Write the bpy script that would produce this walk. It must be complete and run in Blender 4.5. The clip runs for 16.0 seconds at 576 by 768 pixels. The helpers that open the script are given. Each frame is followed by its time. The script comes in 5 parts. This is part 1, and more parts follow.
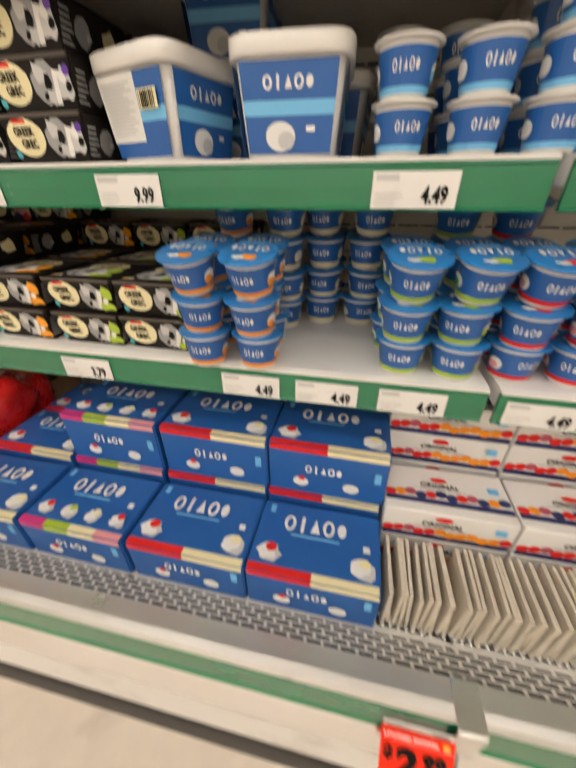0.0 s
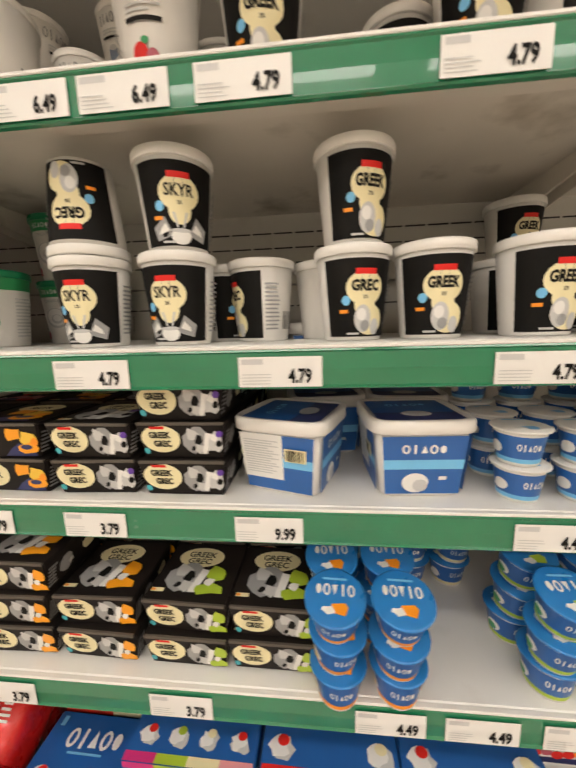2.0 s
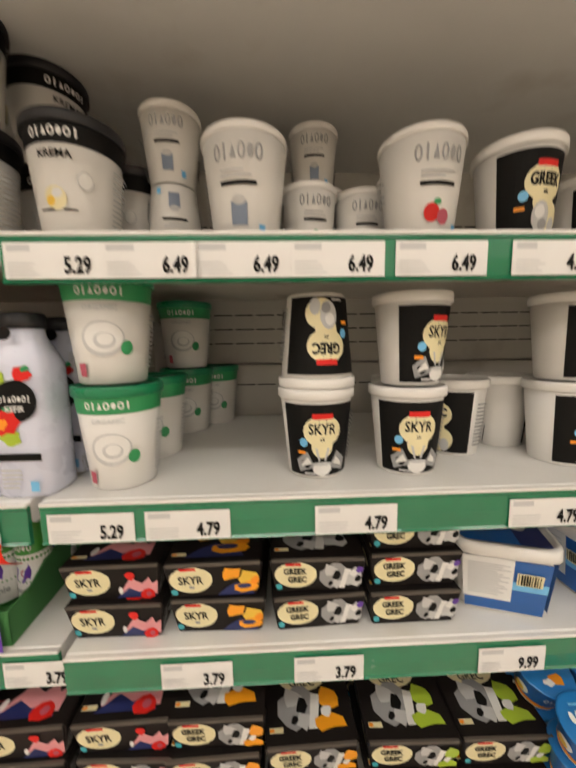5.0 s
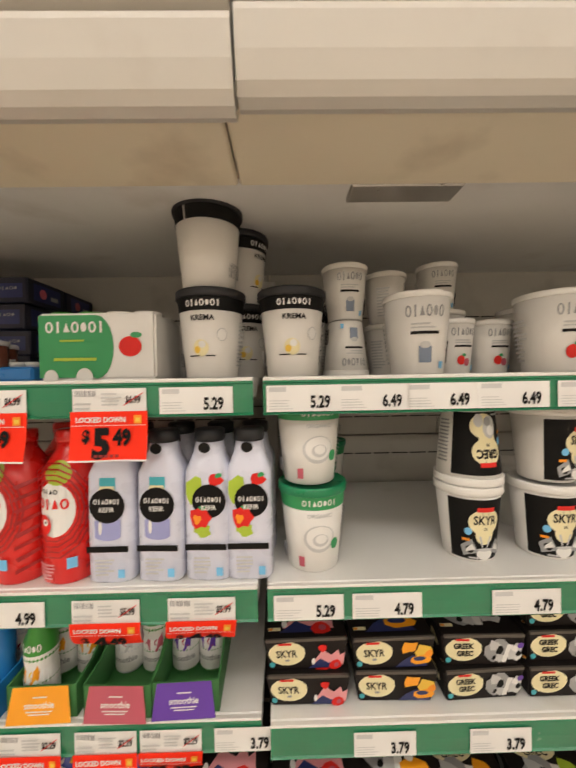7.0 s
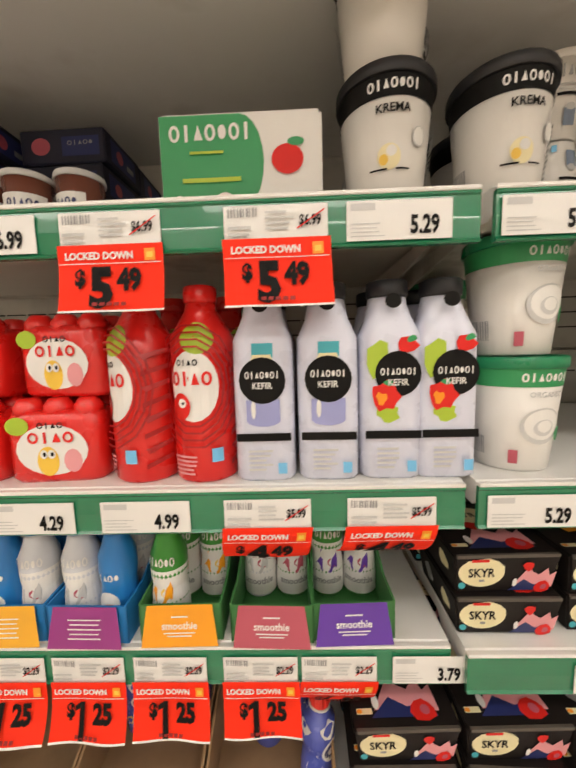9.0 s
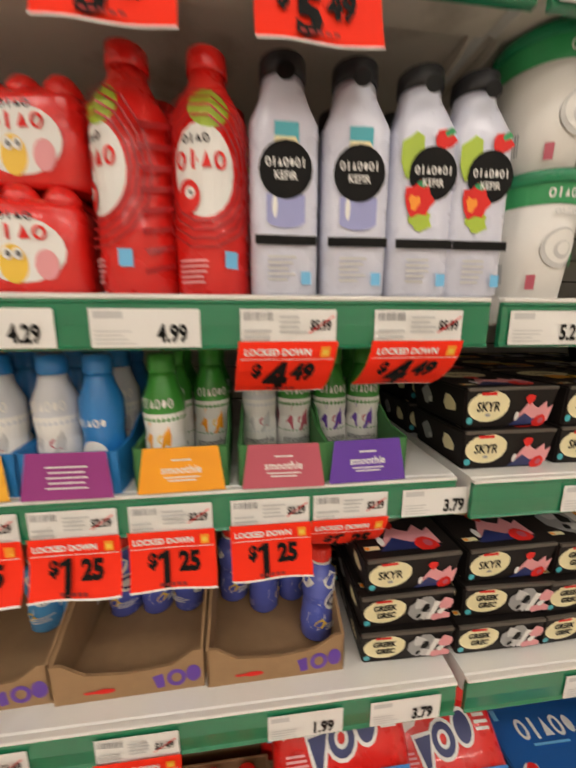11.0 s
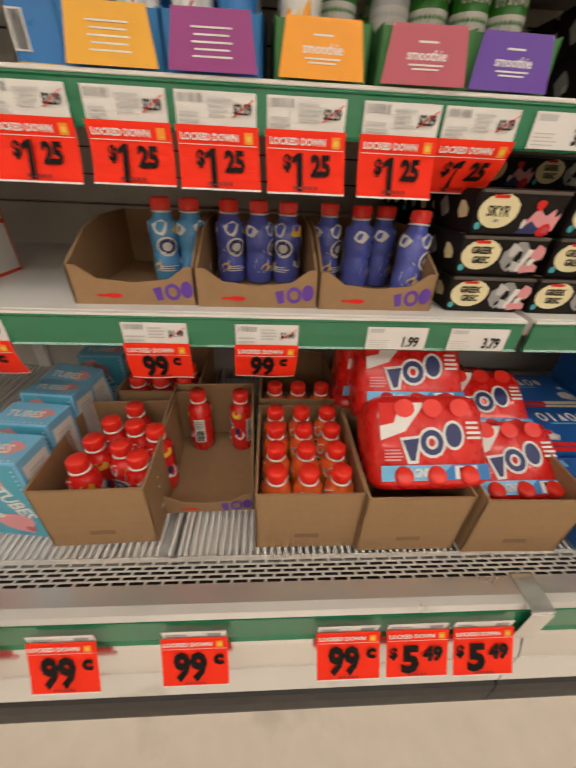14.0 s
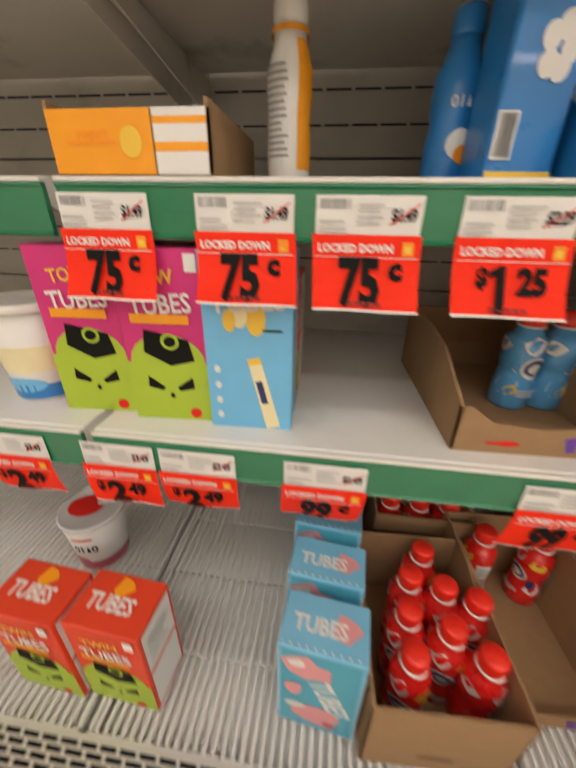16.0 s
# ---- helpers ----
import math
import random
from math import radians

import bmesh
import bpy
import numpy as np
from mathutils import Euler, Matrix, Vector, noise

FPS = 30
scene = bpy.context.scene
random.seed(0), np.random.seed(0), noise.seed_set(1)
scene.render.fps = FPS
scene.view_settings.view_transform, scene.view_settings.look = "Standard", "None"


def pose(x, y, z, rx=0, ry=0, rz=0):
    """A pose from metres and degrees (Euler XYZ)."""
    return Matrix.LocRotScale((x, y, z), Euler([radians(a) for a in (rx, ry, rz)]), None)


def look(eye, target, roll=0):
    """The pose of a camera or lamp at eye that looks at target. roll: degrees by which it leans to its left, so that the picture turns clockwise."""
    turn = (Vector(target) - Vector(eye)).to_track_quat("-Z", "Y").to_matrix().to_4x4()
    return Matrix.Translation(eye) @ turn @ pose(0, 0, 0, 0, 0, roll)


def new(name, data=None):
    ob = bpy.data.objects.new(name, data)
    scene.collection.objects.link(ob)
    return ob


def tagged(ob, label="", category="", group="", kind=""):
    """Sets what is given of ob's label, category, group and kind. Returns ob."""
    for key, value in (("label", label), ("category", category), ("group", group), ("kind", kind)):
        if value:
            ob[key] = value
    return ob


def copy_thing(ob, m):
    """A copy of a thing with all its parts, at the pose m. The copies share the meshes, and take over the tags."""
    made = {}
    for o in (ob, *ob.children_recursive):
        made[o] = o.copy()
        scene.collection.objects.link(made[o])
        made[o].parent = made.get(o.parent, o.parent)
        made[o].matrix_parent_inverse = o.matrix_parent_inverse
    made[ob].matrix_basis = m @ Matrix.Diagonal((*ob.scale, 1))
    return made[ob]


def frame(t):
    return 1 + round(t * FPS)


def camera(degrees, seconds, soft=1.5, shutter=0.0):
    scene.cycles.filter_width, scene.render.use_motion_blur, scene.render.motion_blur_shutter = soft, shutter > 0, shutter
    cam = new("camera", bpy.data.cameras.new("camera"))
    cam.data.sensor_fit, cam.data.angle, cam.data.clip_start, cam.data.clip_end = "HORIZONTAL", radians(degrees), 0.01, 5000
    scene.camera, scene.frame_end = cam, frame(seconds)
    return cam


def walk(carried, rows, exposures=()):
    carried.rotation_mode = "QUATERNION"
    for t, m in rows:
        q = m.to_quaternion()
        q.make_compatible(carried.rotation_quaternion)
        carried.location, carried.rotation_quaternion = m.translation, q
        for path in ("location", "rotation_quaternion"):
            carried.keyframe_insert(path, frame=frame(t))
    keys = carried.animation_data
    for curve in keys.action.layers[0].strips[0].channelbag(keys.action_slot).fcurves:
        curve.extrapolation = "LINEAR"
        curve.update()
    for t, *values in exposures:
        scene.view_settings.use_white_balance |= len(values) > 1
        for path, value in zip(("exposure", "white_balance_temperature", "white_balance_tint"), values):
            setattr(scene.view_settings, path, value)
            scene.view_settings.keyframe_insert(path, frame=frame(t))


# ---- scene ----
cam = camera(82.5, 16.0, soft=1.9, shutter=0.5)
METRES, EYE, TILT, LEAN, TURN = 2.8, 1.15, -28.0, 0.0, 5.3
PATH = [
    (0, (-0.073, 0.297, 1.179), (-0.428, 1.978, 0.156), -0.2),
    (0.5, (-0.123, 0.355, 1.256), (-0.487, 2.173, 0.507), -0.6),
    (1, (-0.137, 0.37, 1.374), (-0.475, 2.272, 0.855), -1.4),
    (1.5, (-0.204, 0.366, 1.452), (-0.494, 2.307, 1.064), -1.9),
    (2, (-0.338, 0.351, 1.477), (-0.532, 2.313, 1.143), -1.7),
    (2.5, (-0.451, 0.315, 1.479), (-0.588, 2.284, 1.157), -1.6),
    (3, (-0.518, 0.291, 1.47), (-0.621, 2.258, 1.126), -1.2),
    (3.5, (-0.592, 0.33, 1.455), (-0.678, 2.295, 1.091), -0.7),
    (4, (-0.685, 0.382, 1.467), (-0.734, 2.346, 1.093), -0.4),
    (4.2, (-0.695, 0.39, 1.499), (-0.712, 2.356, 1.132), -0.5),
    (6.3, (-0.957, 0.285, 1.797), (-0.85, 2.282, 1.779), -1.2),
    (6.5, (-0.981, 0.275, 1.797), (-0.9, 2.274, 1.783), -1.1),
    (7, (-1.052, 0.262, 1.789), (-1.025, 2.262, 1.758), -1.0),
    (7.5, (-1.113, 0.274, 1.751), (-1.118, 2.272, 1.666), -1.2),
    (8, (-1.159, 0.32, 1.688), (-1.168, 2.315, 1.553), -1.5),
    (8.5, (-1.229, 0.381, 1.641), (-1.272, 2.371, 1.455), -1.7),
    (8.7, (-1.26, 0.398, 1.635), (-1.321, 2.388, 1.437), -1.7),
    (10.8, (-1.418, 0.4, 1.456), (-1.222, 2.359, 1.103), -0.4),
    (11, (-1.388, 0.416, 1.428), (-1.157, 2.366, 1.048), 0.1),
    (11.5, (-1.344, 0.426, 1.348), (-1.103, 2.365, 0.919), 0.6),
    (12, (-1.335, 0.413, 1.294), (-1.091, 2.32, 0.742), 1.0),
    (12.5, (-1.38, 0.369, 1.212), (-1.167, 2.217, 0.478), 1.7),
    (13, (-1.452, 0.327, 1.148), (-1.261, 2.097, 0.237), 2.6),
    (13.5, (-1.489, 0.288, 1.118), (-1.308, 1.988, 0.08), 3.2),
    (14, (-1.539, 0.259, 1.112), (-1.42, 1.941, 0.036), 2.7),
    (14.5, (-1.671, 0.257, 1.116), (-1.751, 1.944, 0.045), 1.5),
    (15, (-1.776, 0.303, 1.117), (-1.974, 1.978, 0.042), 1.4),
    (15.5, (-1.892, 0.37, 1.127), (-2.125, 2.078, 0.113), 1.9),
    (16, (-2.019, 0.441, 1.172), (-2.239, 2.222, 0.289), 1.1),
]
walk(cam, [(t, look(eye, target, roll)) for t, eye, target, roll in PATH],
     exposures=((0, -0.07), (1.2, -0.02), (4, -0.12), (6.4, -0.34), (7.5, -0.12), (8.6, -0.1), (11, -0.36), (12.5, -0.26), (13.5, -0.36), (15.3, -0.42), (16, -0.25)))
LAMP = 10.8

# ---- world and light ----
world = bpy.data.worlds.new("world")
scene.world = world
world.use_nodes = True
world.node_tree.nodes["Background"].inputs[0].default_value = (1.0, 0.95, 0.88, 1)
world.node_tree.nodes["Background"].inputs[1].default_value = 0.04


def ceiling_lamp(x, y, z, sx, sy, watts):
    la = bpy.data.lights.new("ceiling_lamp", "AREA")
    la.shape, la.size, la.size_y, la.energy, la.color = "RECTANGLE", sx, sy, watts, (1.0, 0.91, 0.825)
    ob = new("ceiling_lamp", la)
    ob.matrix_world = pose(x, y, z)
    return ob


for lx in (-3.6, -1.0, 1.6):
    ceiling_lamp(lx, -0.35, 3.13, 2.2, 0.25, LAMP * .4)
    ceiling_lamp(lx, -1.75, 3.13, 2.2, 0.25, LAMP * 1.1)
    ceiling_lamp(lx, -4.4, 3.13, 2.2, 0.25, LAMP * 3.6)

# ---- materials ----
MATS = {}


def mat(name, col, rough=0.5, metal=0.0, var=0.08, scale=30.0, bump=0.0, bscale=200.0, spec=0.5, stain=None, coat=0.0):
    """A painted, plastic, card or metal surface with two scales of variation."""
    if name in MATS:
        return MATS[name]
    m = bpy.data.materials.new(name)
    m.use_nodes = True
    nt = m.node_tree
    b = nt.nodes["Principled BSDF"]
    b.inputs["Roughness"].default_value = rough
    b.inputs["Metallic"].default_value = metal
    b.inputs["Specular IOR Level"].default_value = spec
    b.inputs["Coat Weight"].default_value = coat
    tc = nt.nodes.new("ShaderNodeTexCoord")
    n1 = nt.nodes.new("ShaderNodeTexNoise")
    n1.inputs["Scale"].default_value = scale
    n1.inputs["Detail"].default_value = 6
    nt.links.new(tc.outputs["Object"], n1.inputs["Vector"])
    mix = nt.nodes.new("ShaderNodeMix")
    mix.data_type = "RGBA"
    mix.inputs[6].default_value = (*[c * (1 - var) for c in col], 1)
    mix.inputs[7].default_value = (*[min(1, c * (1 + var)) for c in col], 1)
    nt.links.new(n1.outputs["Fac"], mix.inputs[0])
    out = mix.outputs[2]
    if stain:
        n2 = nt.nodes.new("ShaderNodeTexNoise")
        n2.inputs["Scale"].default_value = 7.0
        n2.inputs["Detail"].default_value = 9
        nt.links.new(tc.outputs["Object"], n2.inputs["Vector"])
        ramp = nt.nodes.new("ShaderNodeValToRGB")
        ramp.color_ramp.elements[0].position, ramp.color_ramp.elements[1].position = 0.58, 0.75
        ramp.color_ramp.elements[0].color, ramp.color_ramp.elements[1].color = (0, 0, 0, 1), (0.7, 0.7, 0.7, 1)
        nt.links.new(n2.outputs["Fac"], ramp.inputs[0])
        m2 = nt.nodes.new("ShaderNodeMix")
        m2.data_type = "RGBA"
        m2.inputs[7].default_value = (*stain, 1)
        nt.links.new(ramp.outputs[0], m2.inputs[0])
        nt.links.new(out, m2.inputs[6])
        out = m2.outputs[2]
    nt.links.new(out, b.inputs["Base Color"])
    rr = nt.nodes.new("ShaderNodeMapRange")
    rr.inputs["To Min"].default_value, rr.inputs["To Max"].default_value = max(0.03, rough - 0.1), min(1, rough + 0.1)
    nt.links.new(n1.outputs["Fac"], rr.inputs["Value"])
    nt.links.new(rr.outputs[0], b.inputs["Roughness"])
    if bump:
        n3 = nt.nodes.new("ShaderNodeTexNoise")
        n3.inputs["Scale"].default_value = bscale
        n3.inputs["Detail"].default_value = 4
        nt.links.new(tc.outputs["Object"], n3.inputs["Vector"])
        bp = nt.nodes.new("ShaderNodeBump")
        bp.inputs["Strength"].default_value = bump
        bp.inputs["Distance"].default_value = 0.002
        nt.links.new(n3.outputs["Fac"], bp.inputs["Height"])
        nt.links.new(bp.outputs[0], b.inputs["Normal"])
    MATS[name] = m
    return m


WHITE = mat("white_print", (0.78, 0.77, 0.74), 0.5, var=0.03)
BLACK = mat("black_print", (0.007, 0.0065, 0.006), 0.6, var=0.25, spec=0.15)
GREY = mat("grey_print", (0.32, 0.32, 0.32), 0.5)
LGREY = mat("light_grey_print", (0.55, 0.55, 0.54), 0.5)
RED = mat("red_print", (0.7, 0.02, 0.014), 0.5, spec=0.3)
REDCARD = mat("sale_red_card", (0.93, 0.032, 0.008), 0.6, var=0.05, spec=0.2)
ORANGE = mat("orange_print", (0.9, 0.3, 0.01), 0.4)
YELLOW = mat("yellow_print", (0.85, 0.55, 0.06), 0.4)
CREAM = mat("cream_print", (0.82, 0.74, 0.45), 0.45)
GREEN = mat("green_print", (0.03, 0.3, 0.1), 0.4)
LIME = mat("lime_print", (0.4, 0.55, 0.04), 0.4)
BLUE = mat("blue_print", (0.016, 0.11, 0.38), 0.35, coat=0.2)
MIDBLUE = mat("mid_blue_print", (0.02, 0.2, 0.55), 0.3, coat=0.2)
LBLUE = mat("light_blue_print", (0.17, 0.5, 0.8), 0.35)
NAVY = mat("navy_print", (0.02, 0.03, 0.13), 0.4)
PINK = mat("pink_print", (0.75, 0.32, 0.34), 0.45)
MAGENTA = mat("magenta_print", (0.62, 0.03, 0.2), 0.4)
PURPLE = mat("purple_print", (0.12, 0.04, 0.36), 0.4)
PLUM = mat("plum_print", (0.3, 0.035, 0.22), 0.4)
ROSE = mat("rose_print", (0.48, 0.09, 0.13), 0.4)
AMBER = mat("amber_print", (0.9, 0.36, 0.012), 0.4)
TEAL = mat("teal_print", (0.06, 0.42, 0.5), 0.4)
VIOLET = mat("violet_plastic", (0.1, 0.13, 0.5), 0.25, coat=0.3)
SKYB = mat("sky_plastic", (0.1, 0.36, 0.68), 0.25, coat=0.3)
REDP = mat("red_plastic", (0.72, 0.016, 0.012), 0.28, coat=0.3)
CAPRED = mat("bright_red_cap", (0.85, 0.03, 0.015), 0.35, coat=0.2)
ORANGEP = mat("orange_plastic", (0.88, 0.15, 0.03), 0.3, coat=0.3)
WHITEP = mat("white_plastic", (0.78, 0.76, 0.72), 0.35, var=0.03)
PALEP = mat("pale_lilac_plastic", (0.66, 0.68, 0.8), 0.28, var=0.03, coat=0.3)
GREENP = mat("green_plastic", (0.04, 0.26, 0.03), 0.3)
BLACKP = mat("black_plastic", (0.012, 0.012, 0.014), 0.5, var=0.2)
BLACKC = mat("black_carton", (0.012, 0.009, 0.008), 0.55, var=0.3, bump=0.05, spec=0.2)
KRAFT = mat("brown_cardboard", (0.34, 0.21, 0.11), 0.85, var=0.12, scale=60, bump=0.12, bscale=300, spec=0.2)
STEEL = mat("white_enamel_steel", (0.74, 0.72, 0.68), 0.42, var=0.05, scale=14, bump=0.03, stain=(0.42, 0.38, 0.32))
STEELW = mat("shelf_white_enamel", (0.8, 0.79, 0.76), 0.38, var=0.04, scale=14, stain=(0.62, 0.59, 0.54))
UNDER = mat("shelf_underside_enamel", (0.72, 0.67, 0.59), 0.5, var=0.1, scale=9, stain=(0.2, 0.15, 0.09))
BACKM = mat("back_panel_enamel", (0.55, 0.53, 0.48), 0.5, var=0.08, scale=8, stain=(0.38, 0.36, 0.32))
CREAMP = mat("cream_canopy_panel", (0.74, 0.66, 0.5), 0.5, var=0.06, scale=6, stain=(0.5, 0.42, 0.3))
RAILG = mat("green_rail_vinyl", (0.015, 0.19, 0.085), 0.22, var=0.12, scale=20, coat=0.5)
SILVER = mat("bright_silver_panel", (0.86, 0.86, 0.85), 0.16, metal=0.9, var=0.04, scale=25, bump=0.03)
METAL = mat("brushed_metal", (0.47, 0.45, 0.42), 0.3, metal=0.8, var=0.1, scale=25, bump=0.05)
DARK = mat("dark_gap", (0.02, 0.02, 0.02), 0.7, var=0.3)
RUBBER = mat("black_rubber_bumper", (0.014, 0.013, 0.013), 0.5, var=0.3, bump=0.1)
FLOORM = mat("floor_tile", (0.7, 0.62, 0.53), 0.35, var=0.1, scale=18, stain=(0.48, 0.42, 0.35), bump=0.03)
STORE = mat("store_wall_paint", (0.78, 0.73, 0.65), 0.7, var=0.06, bump=0.05)
LAMPM = mat("lamp_housing", (0.8, 0.8, 0.78), 0.5)


def emit(name, col, strength):
    m = bpy.data.materials.new(name)
    m.use_nodes = True
    b = m.node_tree.nodes["Principled BSDF"]
    b.inputs["Base Color"].default_value = (*col, 1)
    b.inputs["Emission Color"].default_value = (*col, 1)
    b.inputs["Emission Strength"].default_value = strength
    return m


# ---- mesh helpers ----
def part(name, bm, material, parent=None, label=""):
    me = bpy.data.meshes.new(name)
    bm.normal_update()
    bm.to_mesh(me)
    bm.free()
    for m in material if isinstance(material, (list, tuple)) else [material]:
        me.materials.append(m)
    ob = new(name, me)
    if parent is not None:
        ob.parent = parent
    if label:
        ob["label"] = label
    return ob


def smooth(ob):
    for p in ob.data.polygons:
        p.use_smooth = True
    return ob


def box(bm, x0, y0, z0, x1, y1, z1, bevel=0.0, segs=1):
    g = bmesh.ops.create_cube(bm, size=1)
    vs = g["verts"]
    for v in vs:
        v.co = Vector((x0 + (v.co.x + .5) * (x1 - x0), y0 + (v.co.y + .5) * (y1 - y0), z0 + (v.co.z + .5) * (z1 - z0)))
    if bevel:
        es = list({e for v in vs for e in v.link_edges})
        bmesh.ops.bevel(bm, geom=es, offset=bevel, segments=segs, affect="EDGES")
    return bm


def boxm(*a, **k):
    return box(bmesh.new(), *a, **k)


def loft(prof, n=32, close=True, power=2.0):
    """Rings of (z, rx, ry) or (z, r); power over 2 squares the section off."""
    bm = bmesh.new()
    rings = []
    for p in prof:
        z, rx = p[0], p[1]
        ry = p[2] if len(p) > 2 else rx
        pw = p[3] if len(p) > 3 else power
        ring = []
        for i in range(n):
            a = 2 * math.pi * (i + .5) / n
            c, s = math.cos(a), math.sin(a)
            k = (abs(c) ** pw + abs(s) ** pw) ** (-1 / pw)
            ring.append(bm.verts.new((rx * c * k, ry * s * k, z)))
        rings.append(ring)
    for a, b in zip(rings, rings[1:]):
        for i in range(n):
            f = bm.faces.new((a[i], a[(i + 1) % n], b[(i + 1) % n], b[i]))
            f.smooth = True
    if close:
        bm.faces.new(rings[0][::-1])
        bm.faces.new(rings[-1])
    return bm


TEXTS = {}


def text_shape(s, bold):
    """Flat outline of a word as triangles, one unit high, centred."""
    key = (s, bold)
    if key not in TEXTS:
        cu = bpy.data.curves.new("lettering", "FONT")
        cu.body, cu.resolution_u, cu.offset = s, 2, bold
        ob = bpy.data.objects.new("lettering", cu)
        me = bpy.data.meshes.new_from_object(ob)
        me.calc_loop_triangles()
        co = np.array([v.co[:2] for v in me.vertices])
        lo, hi = co.min(0), co.max(0)
        co = (co - (lo + hi) / 2) / (hi[1] - lo[1])
        TEXTS[key] = (co, [tuple(t.vertices) for t in me.loop_triangles])
        bpy.data.objects.remove(ob)
        bpy.data.meshes.remove(me)
        bpy.data.curves.remove(cu)
    return TEXTS[key]


def prints(name, shapes, place, parent, label="", step=0.0005):
    """A printed panel with its small print over it, as a part and a sub-part."""
    base = print_mesh(name, shapes[:1], place, parent, label, step)
    if len(shapes) > 1:
        rest = print_mesh("print", shapes[1:], lambda u, v, l: place(u, v, l + step * .35), base, "", step)
        rest["kind"] = "stuff"
    return base


def print_mesh(name, shapes, place, parent, label="", step=0.0005):
    """Printed shapes laid on a surface: place(u, v, lift) gives the point. Each later shape lies over the earlier ones."""
    bm = bmesh.new()
    mats = []
    for k, sh in enumerate(shapes):
        kind, m = sh[0], sh[1]
        if m not in mats:
            mats.append(m)
        mi, lift = mats.index(m), step * (1 + k * 0.35)
        if kind == "rect":
            _, _, u0, v0, u1, v1 = sh
            n = max(1, min(64, int(abs(u1 - u0) / 0.006)))
            nv = max(1, min(6, int(abs(v1 - v0) / 0.012)))
            g = [[bm.verts.new(place(u0 + (u1 - u0) * i / n, v0 + (v1 - v0) * j / nv, lift)) for i in range(n + 1)] for j in range(nv + 1)]
            fs = [bm.faces.new((g[j][i], g[j][i + 1], g[j + 1][i + 1], g[j + 1][i])) for i in range(n) for j in range(nv)]
        elif kind == "quad":
            pts = sh[2]
            fs = [bm.faces.new([bm.verts.new(place(u, v, lift)) for u, v in pts])]
        elif kind == "ell":
            _, _, cu, cv, ru, rv = sh[:6]
            n = 10 if ru > 0.012 else 6
            nr = 4 if rv > 0.009 else 2
            cols = []
            for i in range(n + 1):
                a = math.pi * i / n
                u, h = cu - ru * math.cos(a), rv * math.sin(a)
                if i in (0, n):
                    cols.append([bm.verts.new(place(u, cv, lift))] * (nr + 1))
                else:
                    cols.append([bm.verts.new(place(u, cv - h + 2 * h * j / nr, lift)) for j in range(nr + 1)])
            fs = []
            for i in range(n):
                for j in range(nr):
                    q = [cols[i][j], cols[i + 1][j], cols[i + 1][j + 1], cols[i][j + 1]]
                    fs.append(bm.faces.new(list(dict.fromkeys(q))))
        elif kind == "ring":
            _, _, cu, cv, ru, rv, th = sh
            n = 14
            o, q = [], []
            for i in range(n):
                a = 2 * math.pi * i / n
                o.append(bm.verts.new(place(cu + ru * math.cos(a), cv + rv * math.sin(a), lift)))
                q.append(bm.verts.new(place(cu + (ru - th) * math.cos(a), cv + (rv - th) * math.sin(a), lift)))
            fs = [bm.faces.new((o[i], o[(i + 1) % n], q[(i + 1) % n], q[i])) for i in range(n)]
        elif kind == "text":
            _, _, s, cu, cv, h = sh[:6]
            stretch = sh[6] if len(sh) > 6 else 1.0
            turn = sh[7] if len(sh) > 7 else 0.0
            co, tris = text_shape(s, sh[8] if len(sh) > 8 else 0.02)
            ca, sa = math.cos(turn), math.sin(turn)
            vs = []
            for x, y in co:
                x, y = x * h * stretch, y * h
                vs.append(bm.verts.new(place(cu + x * ca - y * sa, cv + x * sa + y * ca, lift)))
            fs = []
            for t in tris:
                try:
                    fs.append(bm.faces.new([vs[i] for i in t]))
                except ValueError:
                    pass
        for f in fs:
            f.material_index = mi
    return part(name, bm, mats, parent, label)


def wordmark(m, cu, cv, w, h, n=5):
    """A trade mark stood for by plain bars and dots."""
    out, p = [], w / n
    th = min(h * .2, p * .24)
    for i in range(n):
        u, k = cu - w / 2 + p * (i + .5), i % 5
        if k in (0, 3):
            out += [("ring", m, u, cv, p * .46, h * .5, th)]
        elif k == 1:
            out += [("rect", m, u - th * .55, cv - h * .5, u + th * .55, cv + h * .5)]
        elif k == 2:
            out += [("quad", m, [(u - p * .36, cv - h * .42), (u + p * .36, cv - h * .42), (u, cv + h * .46)])]
        else:
            out += [("ell", m, u, cv, p * .34, h * .42)]
    return out


def blob(m, u, v, r, k=1.0, seed=1, n=9):
    """A printed patch with a ragged outline."""
    rng = random.Random(seed)
    pts = []
    for i in range(n):
        a, q = 2 * math.pi * i / n, r * rng.uniform(.68, 1.15)
        pts.append((u + q * math.cos(a), v + q * k * math.sin(a)))
    return ("quad", m, pts)


def lines(m, u0, v0, u1, v1, n, fill=0.45):
    """Small print that cannot be read: plain bars."""
    out, s = [], (v1 - v0) / n
    for i in range(n):
        r = random.random() * .35
        out.append(("rect", m, u0, v0 + s * i, u0 + (u1 - u0) * (1 - r), v0 + s * (i + fill)))
    return out


def barcode(u0, v0, u1, v1, n=9, m=None):
    w = (u1 - u0) / n
    return [("rect", m or BLACK, u0 + w * i, v0, u0 + w * (i + random.choice((.35, .55, .7))), v1) for i in range(n)]


